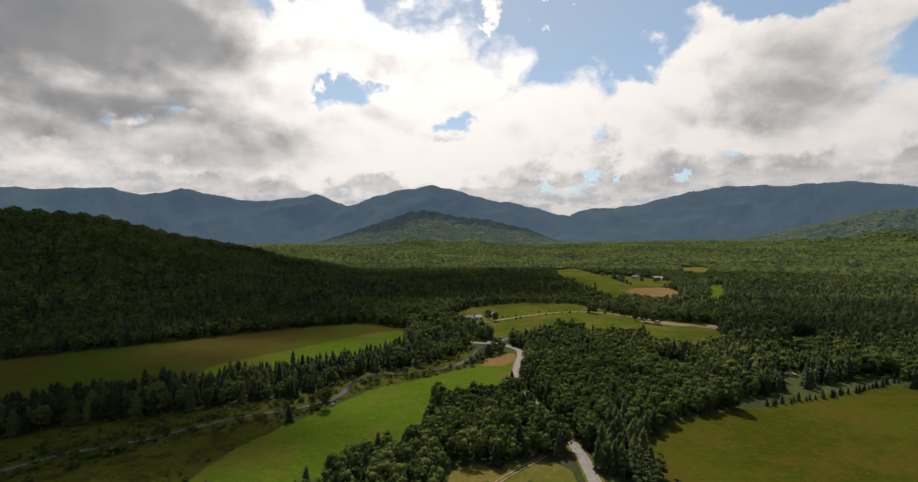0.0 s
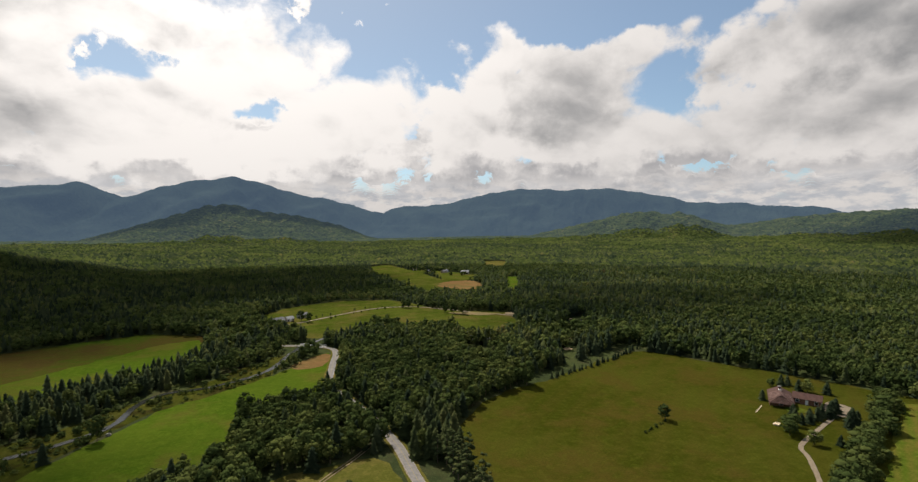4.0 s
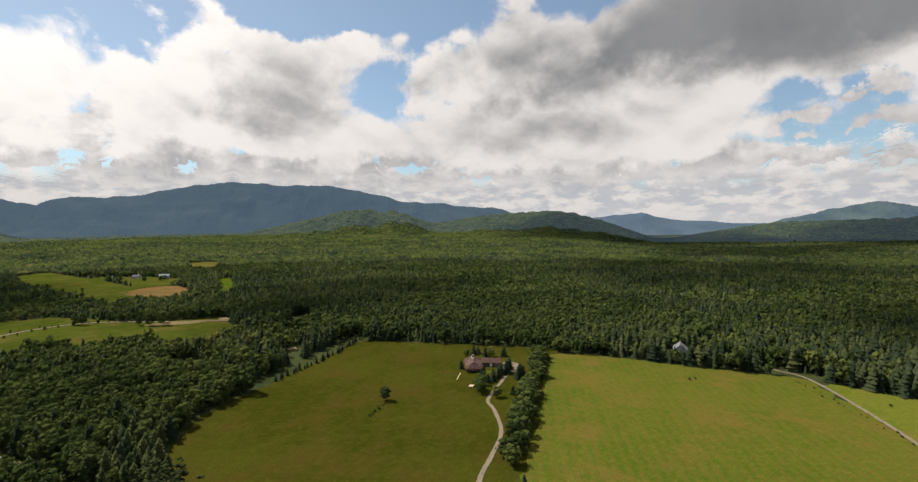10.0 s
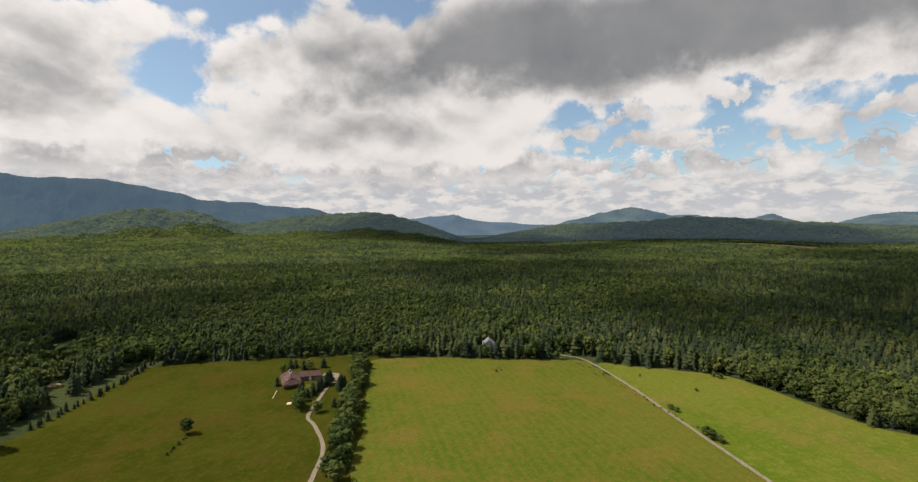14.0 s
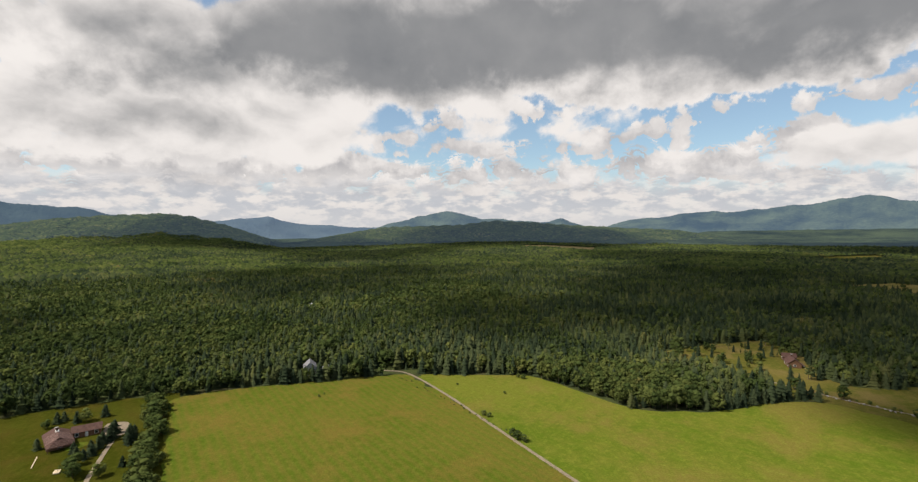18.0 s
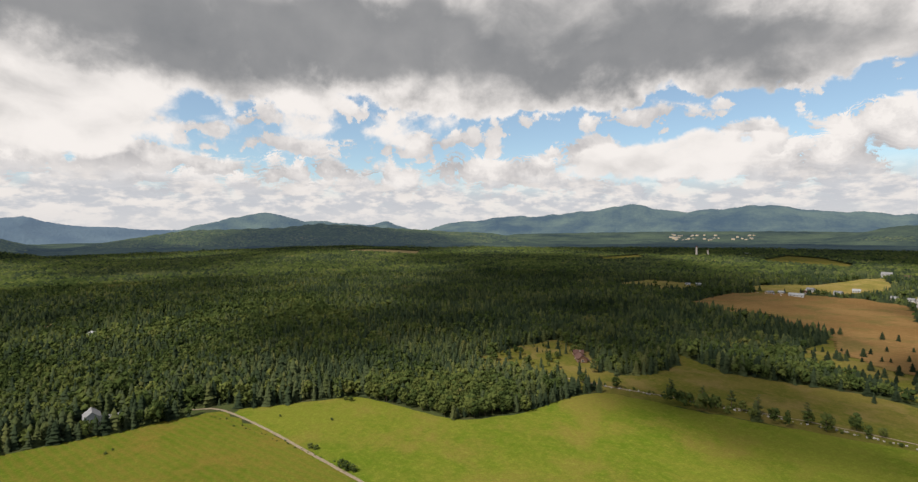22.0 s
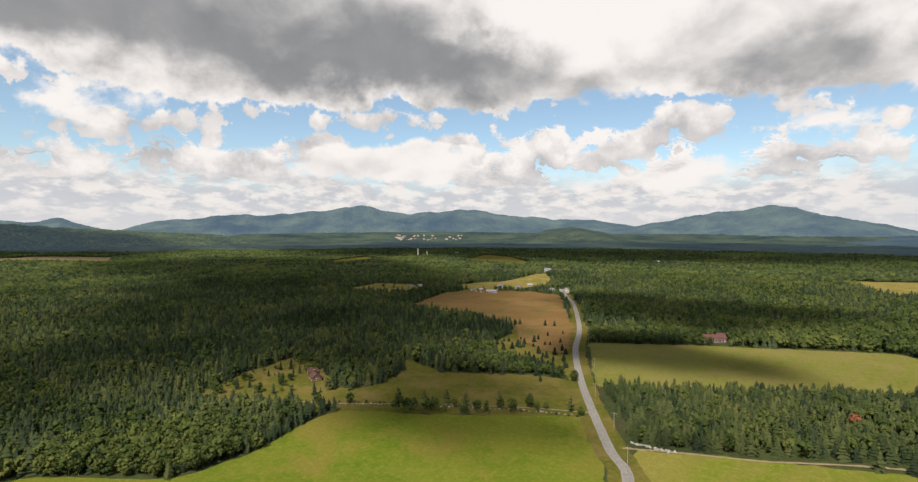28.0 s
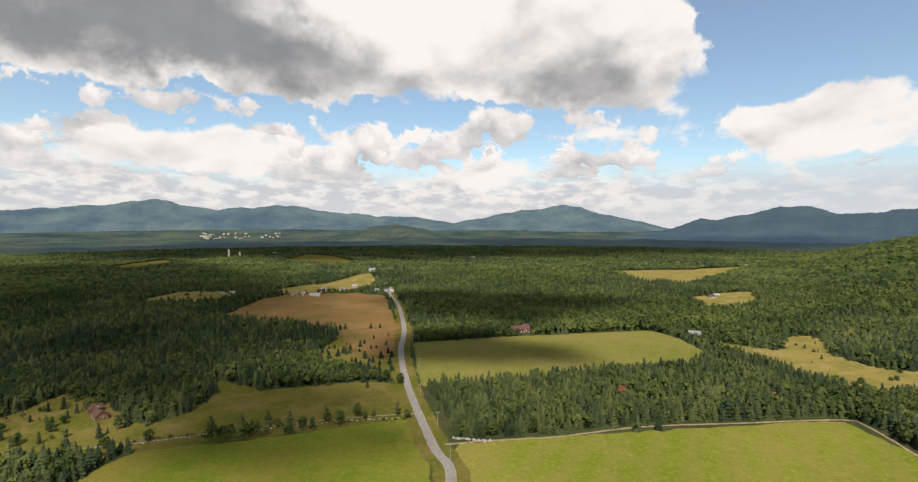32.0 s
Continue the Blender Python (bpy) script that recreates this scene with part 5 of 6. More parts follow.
# ---------------------------------------------------------------- buildings
M["roof_brown"] = plain("brown_shingles", (0.075, 0.042, 0.034), 0.85, 0.3, 1.2)
M["roof_grey"] = plain("grey_shingles", (0.16, 0.16, 0.165), 0.8, 0.25, 1.2)
M["roof_white"] = plain("pale_metal_roof", (0.25, 0.255, 0.26), 0.7, 0.06, 0.5)
M["roof_red"] = plain("red_roof", (0.085, 0.043, 0.035), 0.8, 0.25, 1.0)
M["wall_white"] = plain("white_siding", (0.36, 0.355, 0.34), 0.7, 0.08, 0.8)
M["wall_brown"] = plain("brown_siding", (0.17, 0.09, 0.055), 0.8, 0.25, 1.0)
M["wall_log"] = plain("log_wall", (0.14, 0.078, 0.045), 0.85, 0.3, 1.5)
M["wall_red"] = plain("red_brown_siding", (0.085, 0.045, 0.034), 0.8, 0.25, 1.0)
M["wall_tan"] = plain("tan_siding", (0.34, 0.28, 0.2), 0.8, 0.15, 1.0)
M["trim"] = plain("white_trim", (0.78, 0.77, 0.74), 0.6, 0.05)
M["concrete"] = plain("concrete", (0.42, 0.41, 0.38), 0.9, 0.2, 0.6)
M["brick"] = plain("pale_brick", (0.55, 0.47, 0.40), 0.9, 0.15, 0.4)
M["steel"] = plain("galvanised_steel", (0.45, 0.46, 0.47), 0.45, 0.12, 2.0)
M["pole_wood"] = plain("weathered_pole", (0.26, 0.22, 0.17), 0.9, 0.25, 1.5)
M["tyre"] = plain("black_rubber", (0.03, 0.03, 0.03), 0.9, 0.2)
M["timber"] = plain("sawn_timber", (0.62, 0.50, 0.34), 0.8, 0.2, 2.0)


def glass_mat():
    def build(add, m, pos):
        return (0.03, 0.035, 0.04), None
    return material("window_glass", build, 0.08, 0.6)


M["glass"] = glass_mat()


def box(bm, x0, x1, y0, y1, z0, z1):
    m = Matrix.Translation(((x0 + x1) / 2, (y0 + y1) / 2, (z0 + z1) / 2)) @ Matrix.Diagonal((x1 - x0, y1 - y0, z1 - z0, 1))
    return bmesh.ops.create_cube(bm, size=1.0, matrix=m)["verts"]


def boxed(x0, x1, y0, y1, z0, z1, bevel=0.0):
    bm = bmesh.new()
    box(bm, x0, x1, y0, y1, z0, z1)
    if bevel:
        bmesh.ops.bevel(bm, geom=bm.edges[:], offset=bevel, segments=1, affect="EDGES")
    return bm


def prism(length, half, z0, z1, x0=None):
    """A gable-ended body along x."""
    bm = bmesh.new()
    a = -length / 2 if x0 is None else x0
    pts = [(-half, z0), (half, z0), (0, z1)]
    lo, hi = [[bm.verts.new((x, y, z)) for y, z in pts] for x in (a, a + length)]
    bm.faces.new(lo[::-1])
    bm.faces.new(hi)
    for i in range(3):
        j = (i + 1) % 3
        bm.faces.new((lo[i], lo[j], hi[j], hi[i]))
    return bm


def roof_side(length, half, z0, z1, side, over=0.4, thick=0.18):
    """One slope of a gable roof along x."""
    bm = bmesh.new()
    slope = (z1 - z0) / half
    y0, ze = half + over, z0 - over * slope
    pts = [(0, z1), (y0, ze), (y0, ze + thick), (0, z1 + thick)]
    lo, hi = [[bm.verts.new((x, y * side, z)) for y, z in pts] for x in (-length / 2 - over, length / 2 + over)]
    fs = [bm.faces.new(lo), bm.faces.new(hi[::-1])]
    for i in range(4):
        j = (i + 1) % 4
        fs.append(bm.faces.new((lo[j], lo[i], hi[i], hi[j])))
    bmesh.ops.recalc_face_normals(bm, faces=fs)
    return bm


def window(parent, x, y, z, w, h, out):
    """A window on a wall whose outer side looks along out: ±x or ±y."""
    s = 1 if out[0] == "+" else -1
    def b(w_, h_, d0, d1):
        if out[1] == "y":
            return boxed(x - w_ / 2, x + w_ / 2, min(y + s * d0, y + s * d1), max(y + s * d0, y + s * d1), z - h_ / 2, z + h_ / 2)
        return boxed(min(x + s * d0, x + s * d1), max(x + s * d0, x + s * d1), y - w_ / 2, y + w_ / 2, z - h_ / 2, z + h_ / 2)
    f = part("window", b(w + 0.2, h + 0.2, 0.0, 0.06), M["trim"], parent)
    part("pane", b(w, h, 0.05, 0.08), M["glass"], f)


def house(x, y, turn, length, width, eave, ridge, wall, roof, label, name="house", rows=1, chimney=False, windows=3, group="", door=True, category="house", porch=False):
    e = thing(name, (x, y, float(land(x, y))), label, category, group, turn)
    half = width / 2
    bm = boxed(-length / 2, length / 2, -half, half, -0.3, eave)
    part("wall", bm, M[wall], e)
    part("gable", prism(length - 0.02, half - 0.01, eave, ridge), M[wall], e)
    for side in (-1, 1):
        part("roof", roof_side(length, half, eave, ridge, side), M[roof], e)
    storey = eave / rows
    for r in range(rows):
        for i in range(windows):
            wx = (i + 0.5) / windows * length - length / 2
            for s, o in ((-half, "-y"), (half, "+y")):
                if door and r == 0 and i == windows // 2 and s < 0:
                    f = part("door", boxed(wx - 0.5, wx + 0.5, s - 0.07, s, 0.0, 2.05), M["trim"], e)
                    part("door_handle", boxed(wx + 0.3, wx + 0.38, s - 0.12, s - 0.07, 1.0, 1.08), M["steel"], f)
                else:
                    window(e, wx, s, r * storey + storey * 0.55, 1.1, min(1.3, storey * 0.5), o)
        for s, o in ((-length / 2, "-x"), (length / 2, "+x")):
            window(e, s, 0, r * storey + storey * 0.55, 1.2, min(1.3, storey * 0.5), o)
    if chimney:
        c = part("chimney", boxed(length * 0.2, length * 0.2 + 0.9, -0.45, 0.45, ridge - 1.2, ridge + 1.1, 0.04), M["wall_red"], e)
        part("chimney_cap", boxed(length * 0.2 - 0.1, length * 0.2 + 1.0, -0.55, 0.55, ridge + 1.1, ridge + 1.25), M["stone"], c)
    if porch:
        part("porch_roof", boxed(-length * 0.4, length * 0.4, -half - 2.2, -half, eave * 0.5, eave * 0.5 + 0.15), M[roof], e)
        for i in range(4):
            px = -length * 0.38 + i * length * 0.76 / 3
            part("porch_post", boxed(px - 0.08, px + 0.08, -half - 2.1, -half - 1.94, 0, eave * 0.5), M["trim"], e)
    return e


M["batten"] = plain("pale_roof_batten", (0.20, 0.13, 0.11), 0.85, 0.2)
# ranch house with two brown-roofed wings
ranch = house(196, 135, 38, 13.5, 8, 2.4, 4.4, "wall_brown", "roof_brown", "brown ranch house with a low shingled roof", "ranch_house", chimney=True, windows=5)
for i in range(9):
    for side in (-1, 1):
        part("roof_batten", roof_side(0.05, 4.0, 2.44, 4.46, side, 0.1, 0.2), M["batten"], ranch, "pale brown roof batten").location = (-6.4 + i * 0.95, 0, 0)
bm = bmesh.new()
top, *low = [bm.verts.new(c) for c in ((-6.2, 0, 4.62), (-6.7, 4.5, 2.36), (-9.6, 4.2, 2.0), (-9.6, -4.2, 2.0), (-6.7, -4.5, 2.36))]
for a, b in zip(low, low[1:]):
    bm.faces.new((top, b, a))
bm.faces.new(low)
bmesh.ops.recalc_face_normals(bm, faces=bm.faces[:])
hip = part("hip_roof", bm, M["roof_brown"], ranch, "low hipped end of the shingled roof")
for i in range(6):
    t = 0.2 + 0.14 * i
    part("roof_batten", boxed(-6.2 - 3.4 * t - 0.06, -6.2 - 3.4 * t + 0.06, -4.2 * t, 4.2 * t, 4.62 - 2.62 * t, 4.72 - 2.62 * t), M["batten"], hip)
for side in (-1, 1):
    part("porch_post", boxed(-9.3, -9.1, side * 3.8 - 0.1, side * 3.8 + 0.1, 0, 2.0), M["wall_brown"], ranch)
sk = part("skylight", boxed(1.0, 3.4, -0.5, 0.5, 4.3, 4.75, 0.03), M["trim"], ranch, "white ridge skylight")
part("pane", boxed(1.2, 3.2, -0.35, 0.35, 4.74, 4.79), M["glass"], sk)
house(204.5, 129.5, -62, 9.5, 6, 2.3, 3.9, "wall_brown", "roof_brown", "brown garage wing beside the ranch house", "garage", windows=3, category="garage")
tagged(plot_mesh("parking_yard", smooth_ring([(196, 118), (204, 112), (216, 120), (214, 128), (206, 124)], 0.3, 2), M["gravel"], 0.24), "pale gravel parking yard", "yard", kind="structure")
tagged(plot_mesh("garden_patio", smooth_ring([(187, 127), (192, 121), (197, 124), (193, 131)], 0.2, 2), M["meadow"], 0.245), "green lawn in the house's corner", "lawn", kind="structure")
for i in range(5):
    part_of = thing("plank", (176 + i * 1.9, 130.5 + i * 0.9, 0.25), "pale sawn plank lying on the lawn", "plank", "planks on the lawn", 25 + 3 * i)
    part("board", boxed(-0.9, 0.9, -0.16, 0.16, 0, 0.09, 0.01), M["timber"], part_of)
pal = thing("pallet_stack", (171, 119, 0.25), "stack of pale timber pallets on grass", "pallet", "", 20)
for i in range(3):
    part("board", boxed(-1.4, 1.4, -0.9 + i * 0.65, -0.4 + i * 0.65, 0.28, 0.36), M["timber"], pal)
for i in (-1, 0, 1):
    part("bearer", boxed(i * 1.2 - 0.08, i * 1.2 + 0.08, -0.9, 0.9, 0, 0.28), M["timber"], pal)

for hx, hy in ((272, 64), (269, 42), (273, 67), (270, 38), (269.5, 56.5), (270, 51.5)):
    tree("leaf", hx, hy, rng.uniform(4.6, 5.6), "in front of the farmhouse", "farmhouse trees")
house(277, 54, 12, 9, 6.5, 4.6, 7.2, "wall_white", "roof_grey", "white two-storey farmhouse half hidden by trees", "farmhouse", rows=2, windows=4, porch=True)
house(277, 46, 100, 6, 4, 2.4, 3.8, "wall_white", "roof_grey", "small white shed beside the farmhouse", "shed", windows=2, category="shed")
house(250, -228, -28, 10, 6.5, 2.6, 5.2, "wall_log", "roof_brown", "brown log cabin with a steep roof", "cabin", windows=3, chimney=True, porch=True)
house(262, -236, 60, 7, 5, 2.4, 4.2, "wall_log", "roof_brown", "small log shed near the cabin", "shed", windows=1, category="shed")
house(20, -497, 24, 20, 8, 4.6, 7.4, "wall_red", "roof_red", "long red-brown lodge at the wood's edge", "lodge", rows=2, windows=7, chimney=True, porch=True)
house(15, -502, 24, 7, 10, 4.8, 8.2, "wall_red", "roof_red", "tall red-brown cross wing of the lodge", "lodge_wing", rows=2, windows=2, category="house")
house(-155, -512, -10, 11, 7, 3.4, 6.0, "wall_brown", "roof_grey", "weathered brown barn in the trees", "barn", windows=2, category="barn")
# hamlet beyond the first fields
for hx, hy, tn, ln, wd, ev, rg, wl, rf, lb, nm in (
        (258, 872, 70, 26, 8, 3.2, 5.2, "wall_white", "roof_red", "long white barn with a red roof", "barn"), (274, 835, 60, 22, 7, 3, 4.6, "wall_white", "roof_white", "long white shed with a pale roof", "shed"),
        (290, 798, 20, 14, 8, 4, 6.6, "wall_tan", "roof_grey", "tan house in the hamlet", "house"), (300, 812, 80, 12, 8, 3.6, 6, "wall_white", "roof_grey", "white house with a grey roof", "house"),
        (312, 756, -30, 17, 9, 5.5, 8.5, "wall_white", "roof_white", "large white house with a pale roof", "house"), (316, 852, 10, 12, 8, 3.2, 5.5, "wall_tan", "roof_white", "low tan house under trees", "house"),
        (6, 398, 30, 13, 8, 3.4, 6, "wall_white", "roof_grey", "white roadside house with a grey roof", "house"), (15, 408, 30, 8, 6, 2.8, 4.6, "wall_tan", "roof_white", "small shed with a pale roof", "shed"),
        (26, 421, 25, 10, 7, 3.0, 5.0, "wall_white", "roof_grey", "white bungalow beside the gravel road", "house")):
    house(hx, hy, tn, ln * 0.75, wd * 0.8, ev * 0.85, rg * 0.85, wl, rf, lb, nm, windows=4 if ln > 13 else 3, category=nm)
# village at the end of the brown field
for hx, hy, tn, ln, wd, ev, rg, wl, rf, lb, nm in (
        (349, -682, 20, 22, 9, 3.6, 5.8, "wall_white", "roof_white", "long pale workshop with a metal roof", "workshop"), (360, -738, -10, 13, 8, 4.6, 7.4, "wall_white", "roof_grey", "white village house with grey roof", "house"),
        (358, -716, 40, 10, 7, 3.4, 5.8, "wall_tan", "roof_brown", "tan village house with brown roof", "house"), (326, -736, 0, 12, 8, 3.8, 6.4, "wall_white", "roof_grey", "white bungalow at the field's end", "house"),
        (316, -760, 15, 11, 7, 3.2, 5.4, "wall_white", "roof_white", "white bungalow with a pale roof", "house"), (270, -744, -20, 10, 7, 3.4, 5.6, "wall_tan", "roof_grey", "tan house beside the road", "house"),
        (256, -750, 5, 9, 6, 3.0, 5.0, "wall_white", "roof_grey", "small white house beside the road", "house"), (246, -747, 30, 8, 6, 3.0, 5.0, "wall_white", "roof_white", "white roadside shed with a pale roof", "shed"),
        (363, -965, 10, 18, 10, 6, 9.5, "wall_white", "roof_grey", "large white house on the yellow slope", "house"), (331, -950, -15, 12, 8, 4, 6.8, "wall_white", "roof_brown", "white house with a brown roof", "house"),
        (494, -684, 30, 12, 7, 3.2, 5.2, "wall_white", "roof_white", "white house among the woods", "house"), (508, -678, 10, 9, 6, 3, 4.8, "wall_white", "roof_grey", "small white house among the woods", "house"),
        (381, -678, 70, 13, 7, 3, 4.8, "wall_tan", "roof_grey", "grey-roofed shed by the workshop", "shed"), (372, -690, 5, 9, 6, 2.8, 4.4, "wall_white", "roof_white", "low pale shed by the workshop", "shed"),
        (520, 96, 35, 12, 8, 3, 5, "wall_tan", "roof_white", "low pale house in a forest clearing", "house"), (-250, -775, 20, 14, 8, 4, 6.6, "wall_white", "roof_red", "white house with a red roof by the dry field", "house"),
        (-262, -790, 0, 10, 7, 3, 5, "wall_tan", "roof_white", "tan house by the dry field", "house"), (-490, -1280, 10, 26, 9, 4, 6, "wall_white", "roof_white", "long pale barn by the far meadow", "barn"),
        (223, -1476, -12, 34, 12, 6, 9, "wall_white", "roof_white", "long white hall among the far woods", "hall"), (960, -1560, 30, 24, 12, 5, 8, "wall_white", "roof_white", "pale works hall beyond the towers", "hall")):
    house(hx, hy, tn, ln * 0.75, wd * 0.8, ev * 0.85, rg * 0.85, wl, rf, lb, nm, windows=4 if ln > 13 else 3, category=nm)


def town_block(x, y, turn, length, width, h):
    e = thing("town_house", (x, y, float(land(x, y)) + (9 if math.hypot(x, y) > 2200 else 0)), "pale far-off town building", "house", "far town", turn)
    part("wall", boxed(-length / 2, length / 2, -width / 2, width / 2, -1, h), M["wall_tan"], e)
    for side in (-1, 1):
        part("roof", roof_side(length, width / 2, h, h * 1.25, side), M["roof_grey"], e)


for i in range(34):
    d = rng.uniform(3300, 3640)
    a = radians(rng.uniform(141.2, 149.5) if i > 6 else 141.2 + 0.28 * i)
    town_block(d * math.sin(a), d * math.cos(a), rng.uniform(0, 90), rng.uniform(9, 19) if i > 3 else 34, rng.uniform(7, 11), rng.uniform(4, 8))


def tower(x, y, h, r, label):
    e = thing("brick_tower", (x, y, 0), label, "tower", "brick towers")
    bm = bmesh.new()
    bmesh.ops.create_cone(bm, cap_ends=True, segments=14, radius1=r, radius2=r * 0.8, depth=h * 0.86, matrix=Matrix.Translation((0, 0, h * 0.43)))
    part("shaft", bm, M["brick"], e)
    bm = bmesh.new()
    bmesh.ops.create_cone(bm, cap_ends=True, segments=14, radius1=r * 0.95, radius2=r * 0.85, depth=h * 0.14, matrix=Matrix.Translation((0, 0, h * 0.93)))
    part("cap", bm, M["roof_red"], e, "rusty red head")


tower(1001, -1365, 34, 3.2, "tall pale brick tower with a red head")
tower(984, -1396, 22, 3.0, "shorter pale brick tower with a red head")

# ---------------------------------------------------------------- bridge, poles, stones, cars
def bridge():
    e = thing("road_bridge", (24, 311, 0.25), "pale concrete road bridge over the river", "bridge", "", 146)
    e.scale = (0.75, 0.62, 0.8)
    part("deck", boxed(-12, 12, -4.3, 4.3, -0.6, 0.0), M["concrete"], e)
    for s in (-1, 1):
        part("kerb", boxed(-12, 12, s * 4.1 - 0.2, s * 4.1 + 0.2, 0.02, 0.35, 0.03), M["concrete"], e)
        for i in range(9):
            px = -11.6 + i * 2.9
            part("rail_post", boxed(px - 0.09, px + 0.09, s * 4.1 - 0.09, s * 4.1 + 0.09, 0.35, 1.1), M["steel"], e)
        for z in (0.7, 1.05):
            part("guard_rail", boxed(-12, 12, s * 4.1 - 0.06, s * 4.1 + 0.06, z, z + 0.16), M["steel"], e)


bridge()


def pole(x, y, turn, h=9.0):
    e = thing("utility_pole", (x, y, 0), "weathered wooden utility pole beside the road", "utility pole", "utility poles", turn)
    bm = bmesh.new()
    bmesh.ops.create_cone(bm, cap_ends=True, segments=8, radius1=0.17, radius2=0.11, depth=h + 0.4, matrix=Matrix.Translation((0, 0, h / 2 - 0.2)))
    part("shaft", bm, M["pole_wood"], e)
    c = part("crossarm", boxed(-1.1, 1.1, -0.06, 0.06, h - 0.8, h - 0.66), M["pole_wood"], e)
    for px in (-1.0, 0.0, 1.0):
        bm = bmesh.new()
        bmesh.ops.create_cone(bm, cap_ends=True, segments=6, radius1=0.07, radius2=0.04, depth=0.2, matrix=Matrix.Translation((px, 0, h - 0.56)))
        part("insulator", bm, M["trim"], c)


POLES = [(26, -178), (36, -217), (51, -254), (73, -297), (98, -352), (126, -430), (150, -520), (178, -600)]
POLES = [(x - 8.2, y - 2.0) if i in (4, 5, 6, 7) else (x, y) for i, (x, y) in enumerate(POLES)]
for x, y in POLES:
    pole(x, y, 22)
for (ax, ay), (bx, by) in zip(POLES, POLES[1:]):
    wire = thing("power_line", ((ax + bx) / 2, (ay + by) / 2, 8.3), "thin dark overhead power cable", "cable", "power lines")
    for k in (-1.0, 0.0, 1.0):
        n = 8
        pts = [(ax + (bx - ax) * t / n - (ax + bx) / 2 + k * 0.93, ay + (by - ay) * t / n - (ay + by) / 2 - k * 0.37, 0.1 - 1.0 * (1 - (2 * t / n - 1) ** 2)) for t in range(n + 1)]
        v = [(px + 0.03 * math.cos(a), py, pz + 0.03 * math.sin(a)) for px, py, pz in pts for a in (0.5, 2.6, 4.7)]
        f = [(i * 3 + j, i * 3 + (j + 1) % 3, i * 3 + 3 + (j + 1) % 3, i * 3 + 3 + j) for i in range(n) for j in range(3)]
        new("wire", mesh_np("wire", v, f, [M["tyre"]])).parent = wire

STONES = []
for k in range(5):
    v, f = ICO
    v = v * (1 + rng.normal(0, 0.16, (12, 1))) * (1, 0.8, 0.65)
    STONES.append(mesh_np("stone", v, f, [M["stone"]]))


def stone(x, y, s, name, label, group, parent=None):
    ob = new(name, STONES[int(rng.integers(0, 5))])
    ob.matrix_basis = pose(x, y, s * 0.4, 0, 0, rng.uniform(0, 360)) @ Matrix.Diagonal((s, s, s, 1))
    if parent:
        ob.parent = parent
    else:
        tagged(ob, label, "boulder", group)


pile = thing("stone_pile", (29, -241, 0.2), "long heap of pale field stones", "stone pile")
for i in range(60):
    stone(rng.uniform(-10.5, 10.5), rng.normal(0, 0.8), rng.uniform(0.4, 0.95), "stone", "", "", pile)
for i in range(64):
    t = i / 63
    stone(203 - 128 * t + rng.normal(0, 0.7), -202 - 59 * t - 5 * math.sin(t * 3.1) + rng.normal(0, 0.6), rng.uniform(0.3, 0.85), "boulder", "pale boulder along the old stone wall", "boulders along the wall")
for hx, hy in ((-192, -463), (-195, -458), (-198, -454), (-203, -452), (-207, -449)):
    stone(hx, hy, 1.2, "boulder", "pale boulder in the dry meadow", "dry meadow boulders")
stone(-53, 200, 1.1, "boulder", "white boulder at the meadow's edge", "")


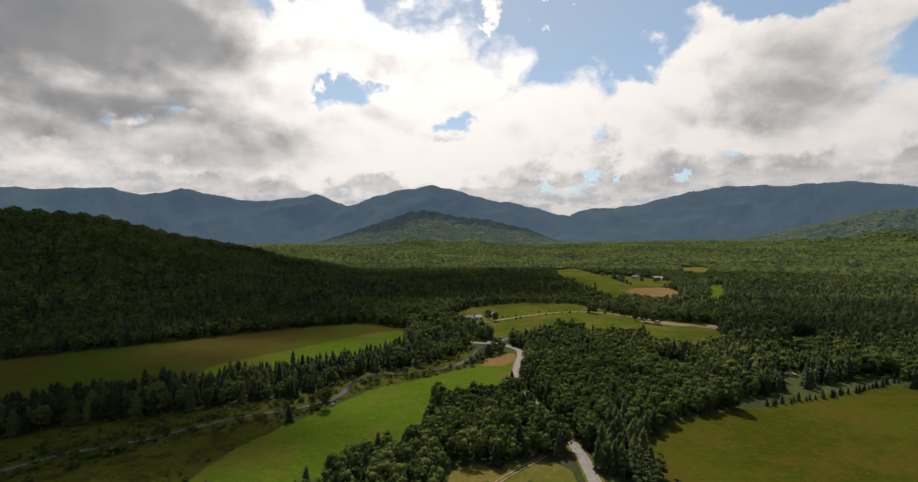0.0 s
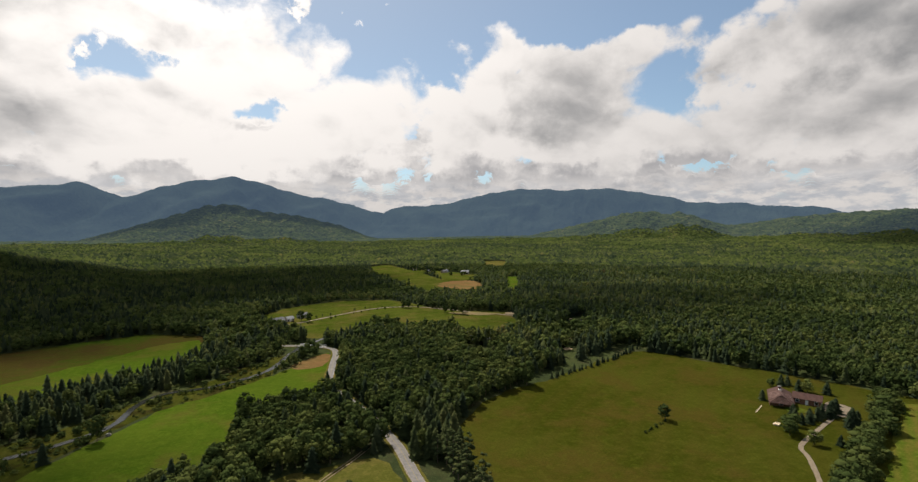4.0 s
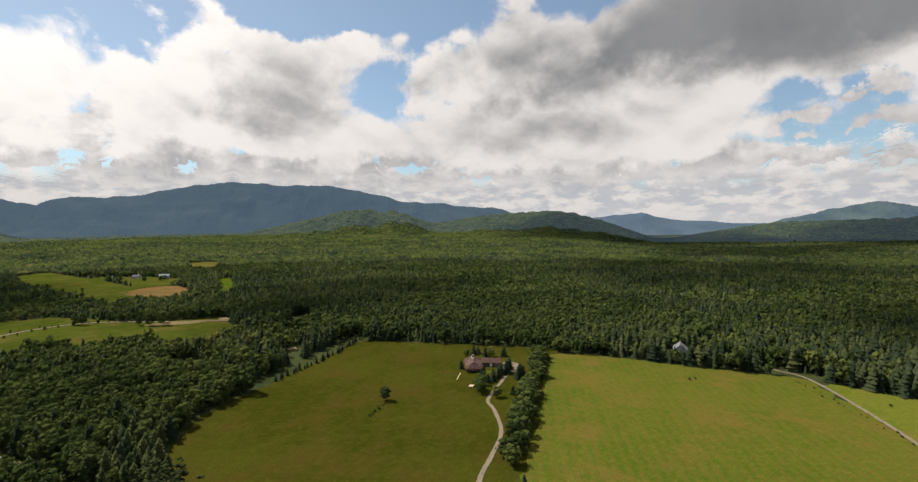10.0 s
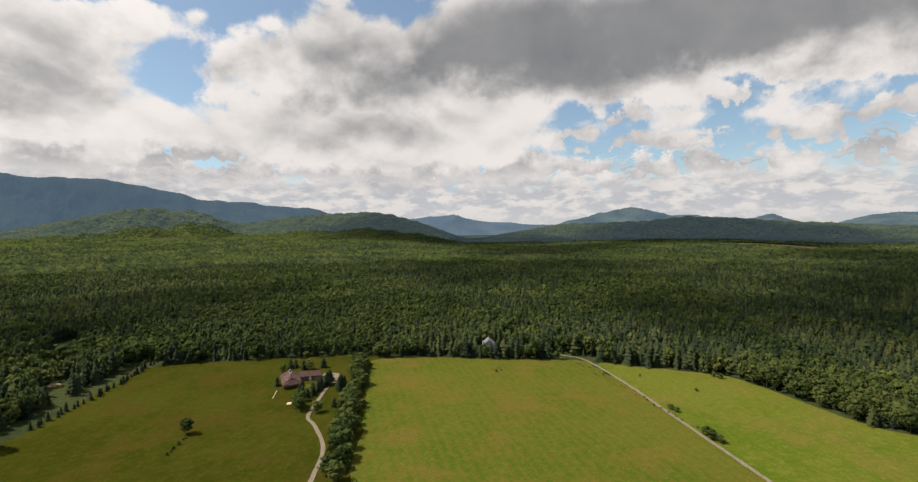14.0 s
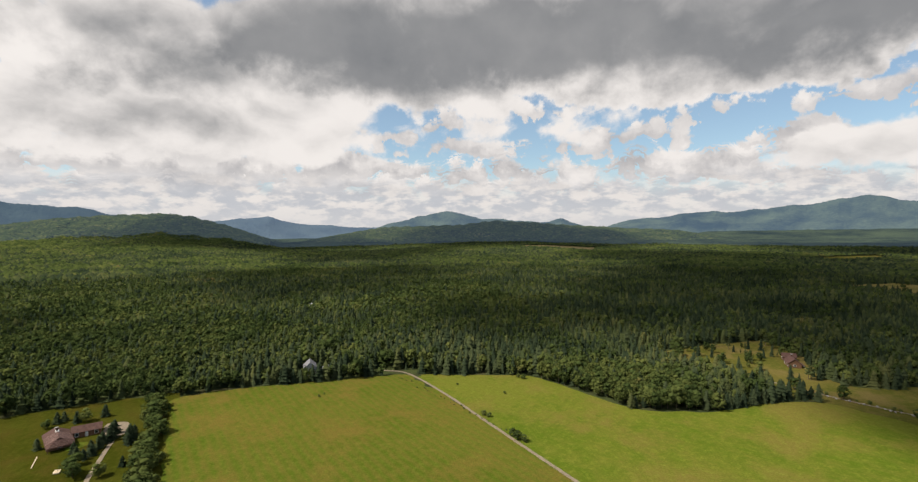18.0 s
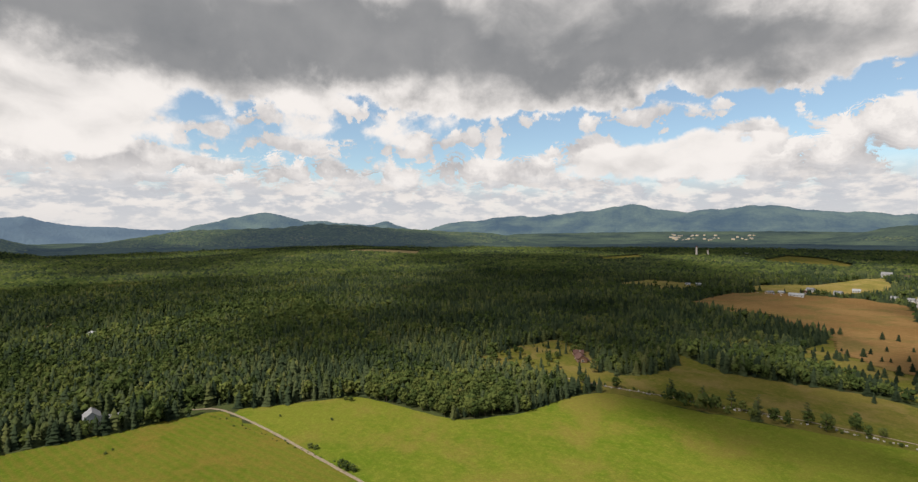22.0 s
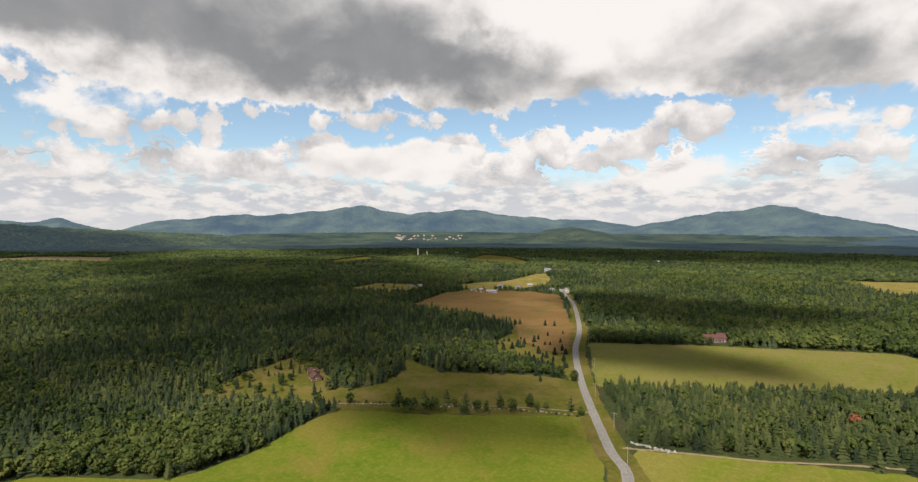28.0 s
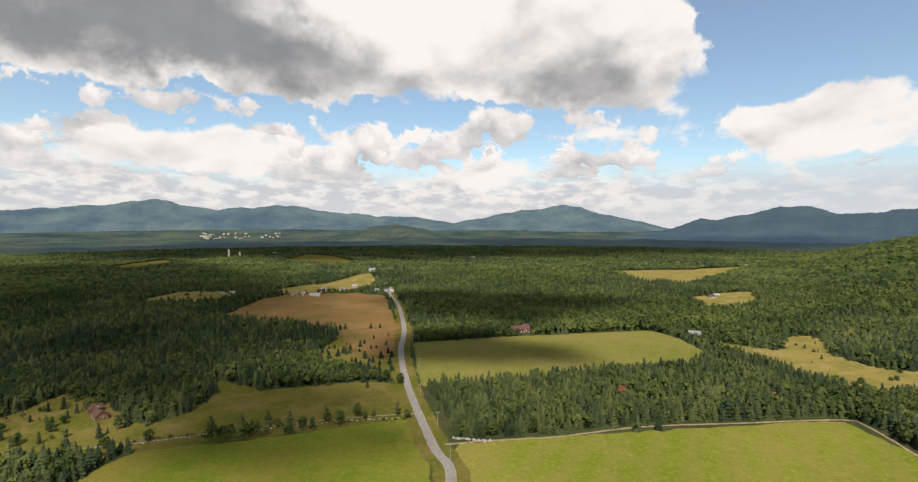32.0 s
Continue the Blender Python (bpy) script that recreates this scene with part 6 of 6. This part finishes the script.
def car(x, y, turn, paint):
    e = thing("car", (x, y, 0.3), "parked %s car beside the sheds" % paint[0], "car", "parked cars", turn)
    bm = boxed(-2.1, 2.1, -0.85, 0.85, 0.3, 0.85, 0.12)
    part("body", bm, paint[1], e)
    bm = boxed(-1.1, 1.0, -0.75, 0.75, 0.85, 1.42, 0.2)
    cab = part("cabin", bm, paint[1], e)
    for s in (-1, 1):
        part("window", boxed(-0.8, 0.75, s * 0.76 - 0.01, s * 0.76 + 0.01, 0.95, 1.3), M["glass"], cab)
        for px in (-1.35, 1.35):
            bm = bmesh.new()
            bmesh.ops.create_cone(bm, cap_ends=True, segments=12, radius1=0.33, radius2=0.33, depth=0.2, matrix=Matrix.Translation((px, s * 0.78, 0.33)) @ Matrix.Rotation(radians(90), 4, "X"))
            w = part("wheel", bm, M["tyre"], e)
            bm = bmesh.new()
            bmesh.ops.create_cone(bm, cap_ends=True, segments=10, radius1=0.18, radius2=0.18, depth=0.22, matrix=Matrix.Translation((px, s * 0.78, 0.33)) @ Matrix.Rotation(radians(90), 4, "X"))
            part("rim", bm, M["steel"], w)


PAINTS = [("white", M["trim"]), ("grey", M["steel"]), ("red", plain("red_car_paint", (0.35, 0.03, 0.03), 0.3, 0.05)), ("blue", plain("blue_car_paint", (0.04, 0.07, 0.2), 0.3, 0.05))]
for i in range(16):
    car(362 + i * 3.4 + rng.normal(0, 0.8), -673 - 4 * (i % 3) + rng.normal(0, 0.8), rng.uniform(0, 180), PAINTS[i % 4])

# open water and bare sand among the trees
tagged(plot_mesh("river_reach", smooth_ring([(182, 270), (176, 262), (167, 248), (158, 238), (153, 241), (162, 254), (170, 270)], 0.5, 3), M["water"], 0.4), "bright reach of the river among conifers", "river", kind="structure")
tagged(plot_mesh("pond_water", smooth_ring([(112, 312), (132, 312), (146, 316), (154, 304), (142, 286), (128, 284), (116, 296)], 0.6, 3), M["water"], 0.33), "small bright pond behind conifers", "pond", kind="structure")
for nm, ring, mat, lb in (("sand_bank", [(183, 300), (192, 286), (190, 266), (184, 268), (182, 284)], "sand", "pale sandy river bank"), ("sand_bank_low", [(166, 252), (172, 243), (166, 240), (161, 246)], "sand", "pale sandy river bank"),
                          ("gravel_pit", [(195, 380), (204, 374), (196, 364), (188, 370)], "sand", "bare pinkish gravel pit"), ("forest_yard", [(508, 92), (518, 103), (528, 96), (516, 86)], "sand", "pale sandy yard in the forest"),
                          ("field_yard", [(625, 62), (640, 74), (644, 66), (630, 58)], "tan", "dry clearing in the forest"), ("village_yard", [(335, -672), (400, -664), (405, -690), (345, -694)], "rough", "worn grass yard round the workshop"),
                          ("scraped_ground", [(146, 398), (170, 392), (190, 372), (170, 372), (150, 386)], "tan", "bare scraped earth by the far field"), ("crop_band", [(262, -500), (300, -508), (330, -690), (296, -700)], "rough", "greener strip across the brown field")):
    tagged(plot_mesh(nm, smooth_ring(ring, 0.5, 3), M[mat], 0.36 if nm != "village_yard" else 0.42), lb, "yard", kind="structure")
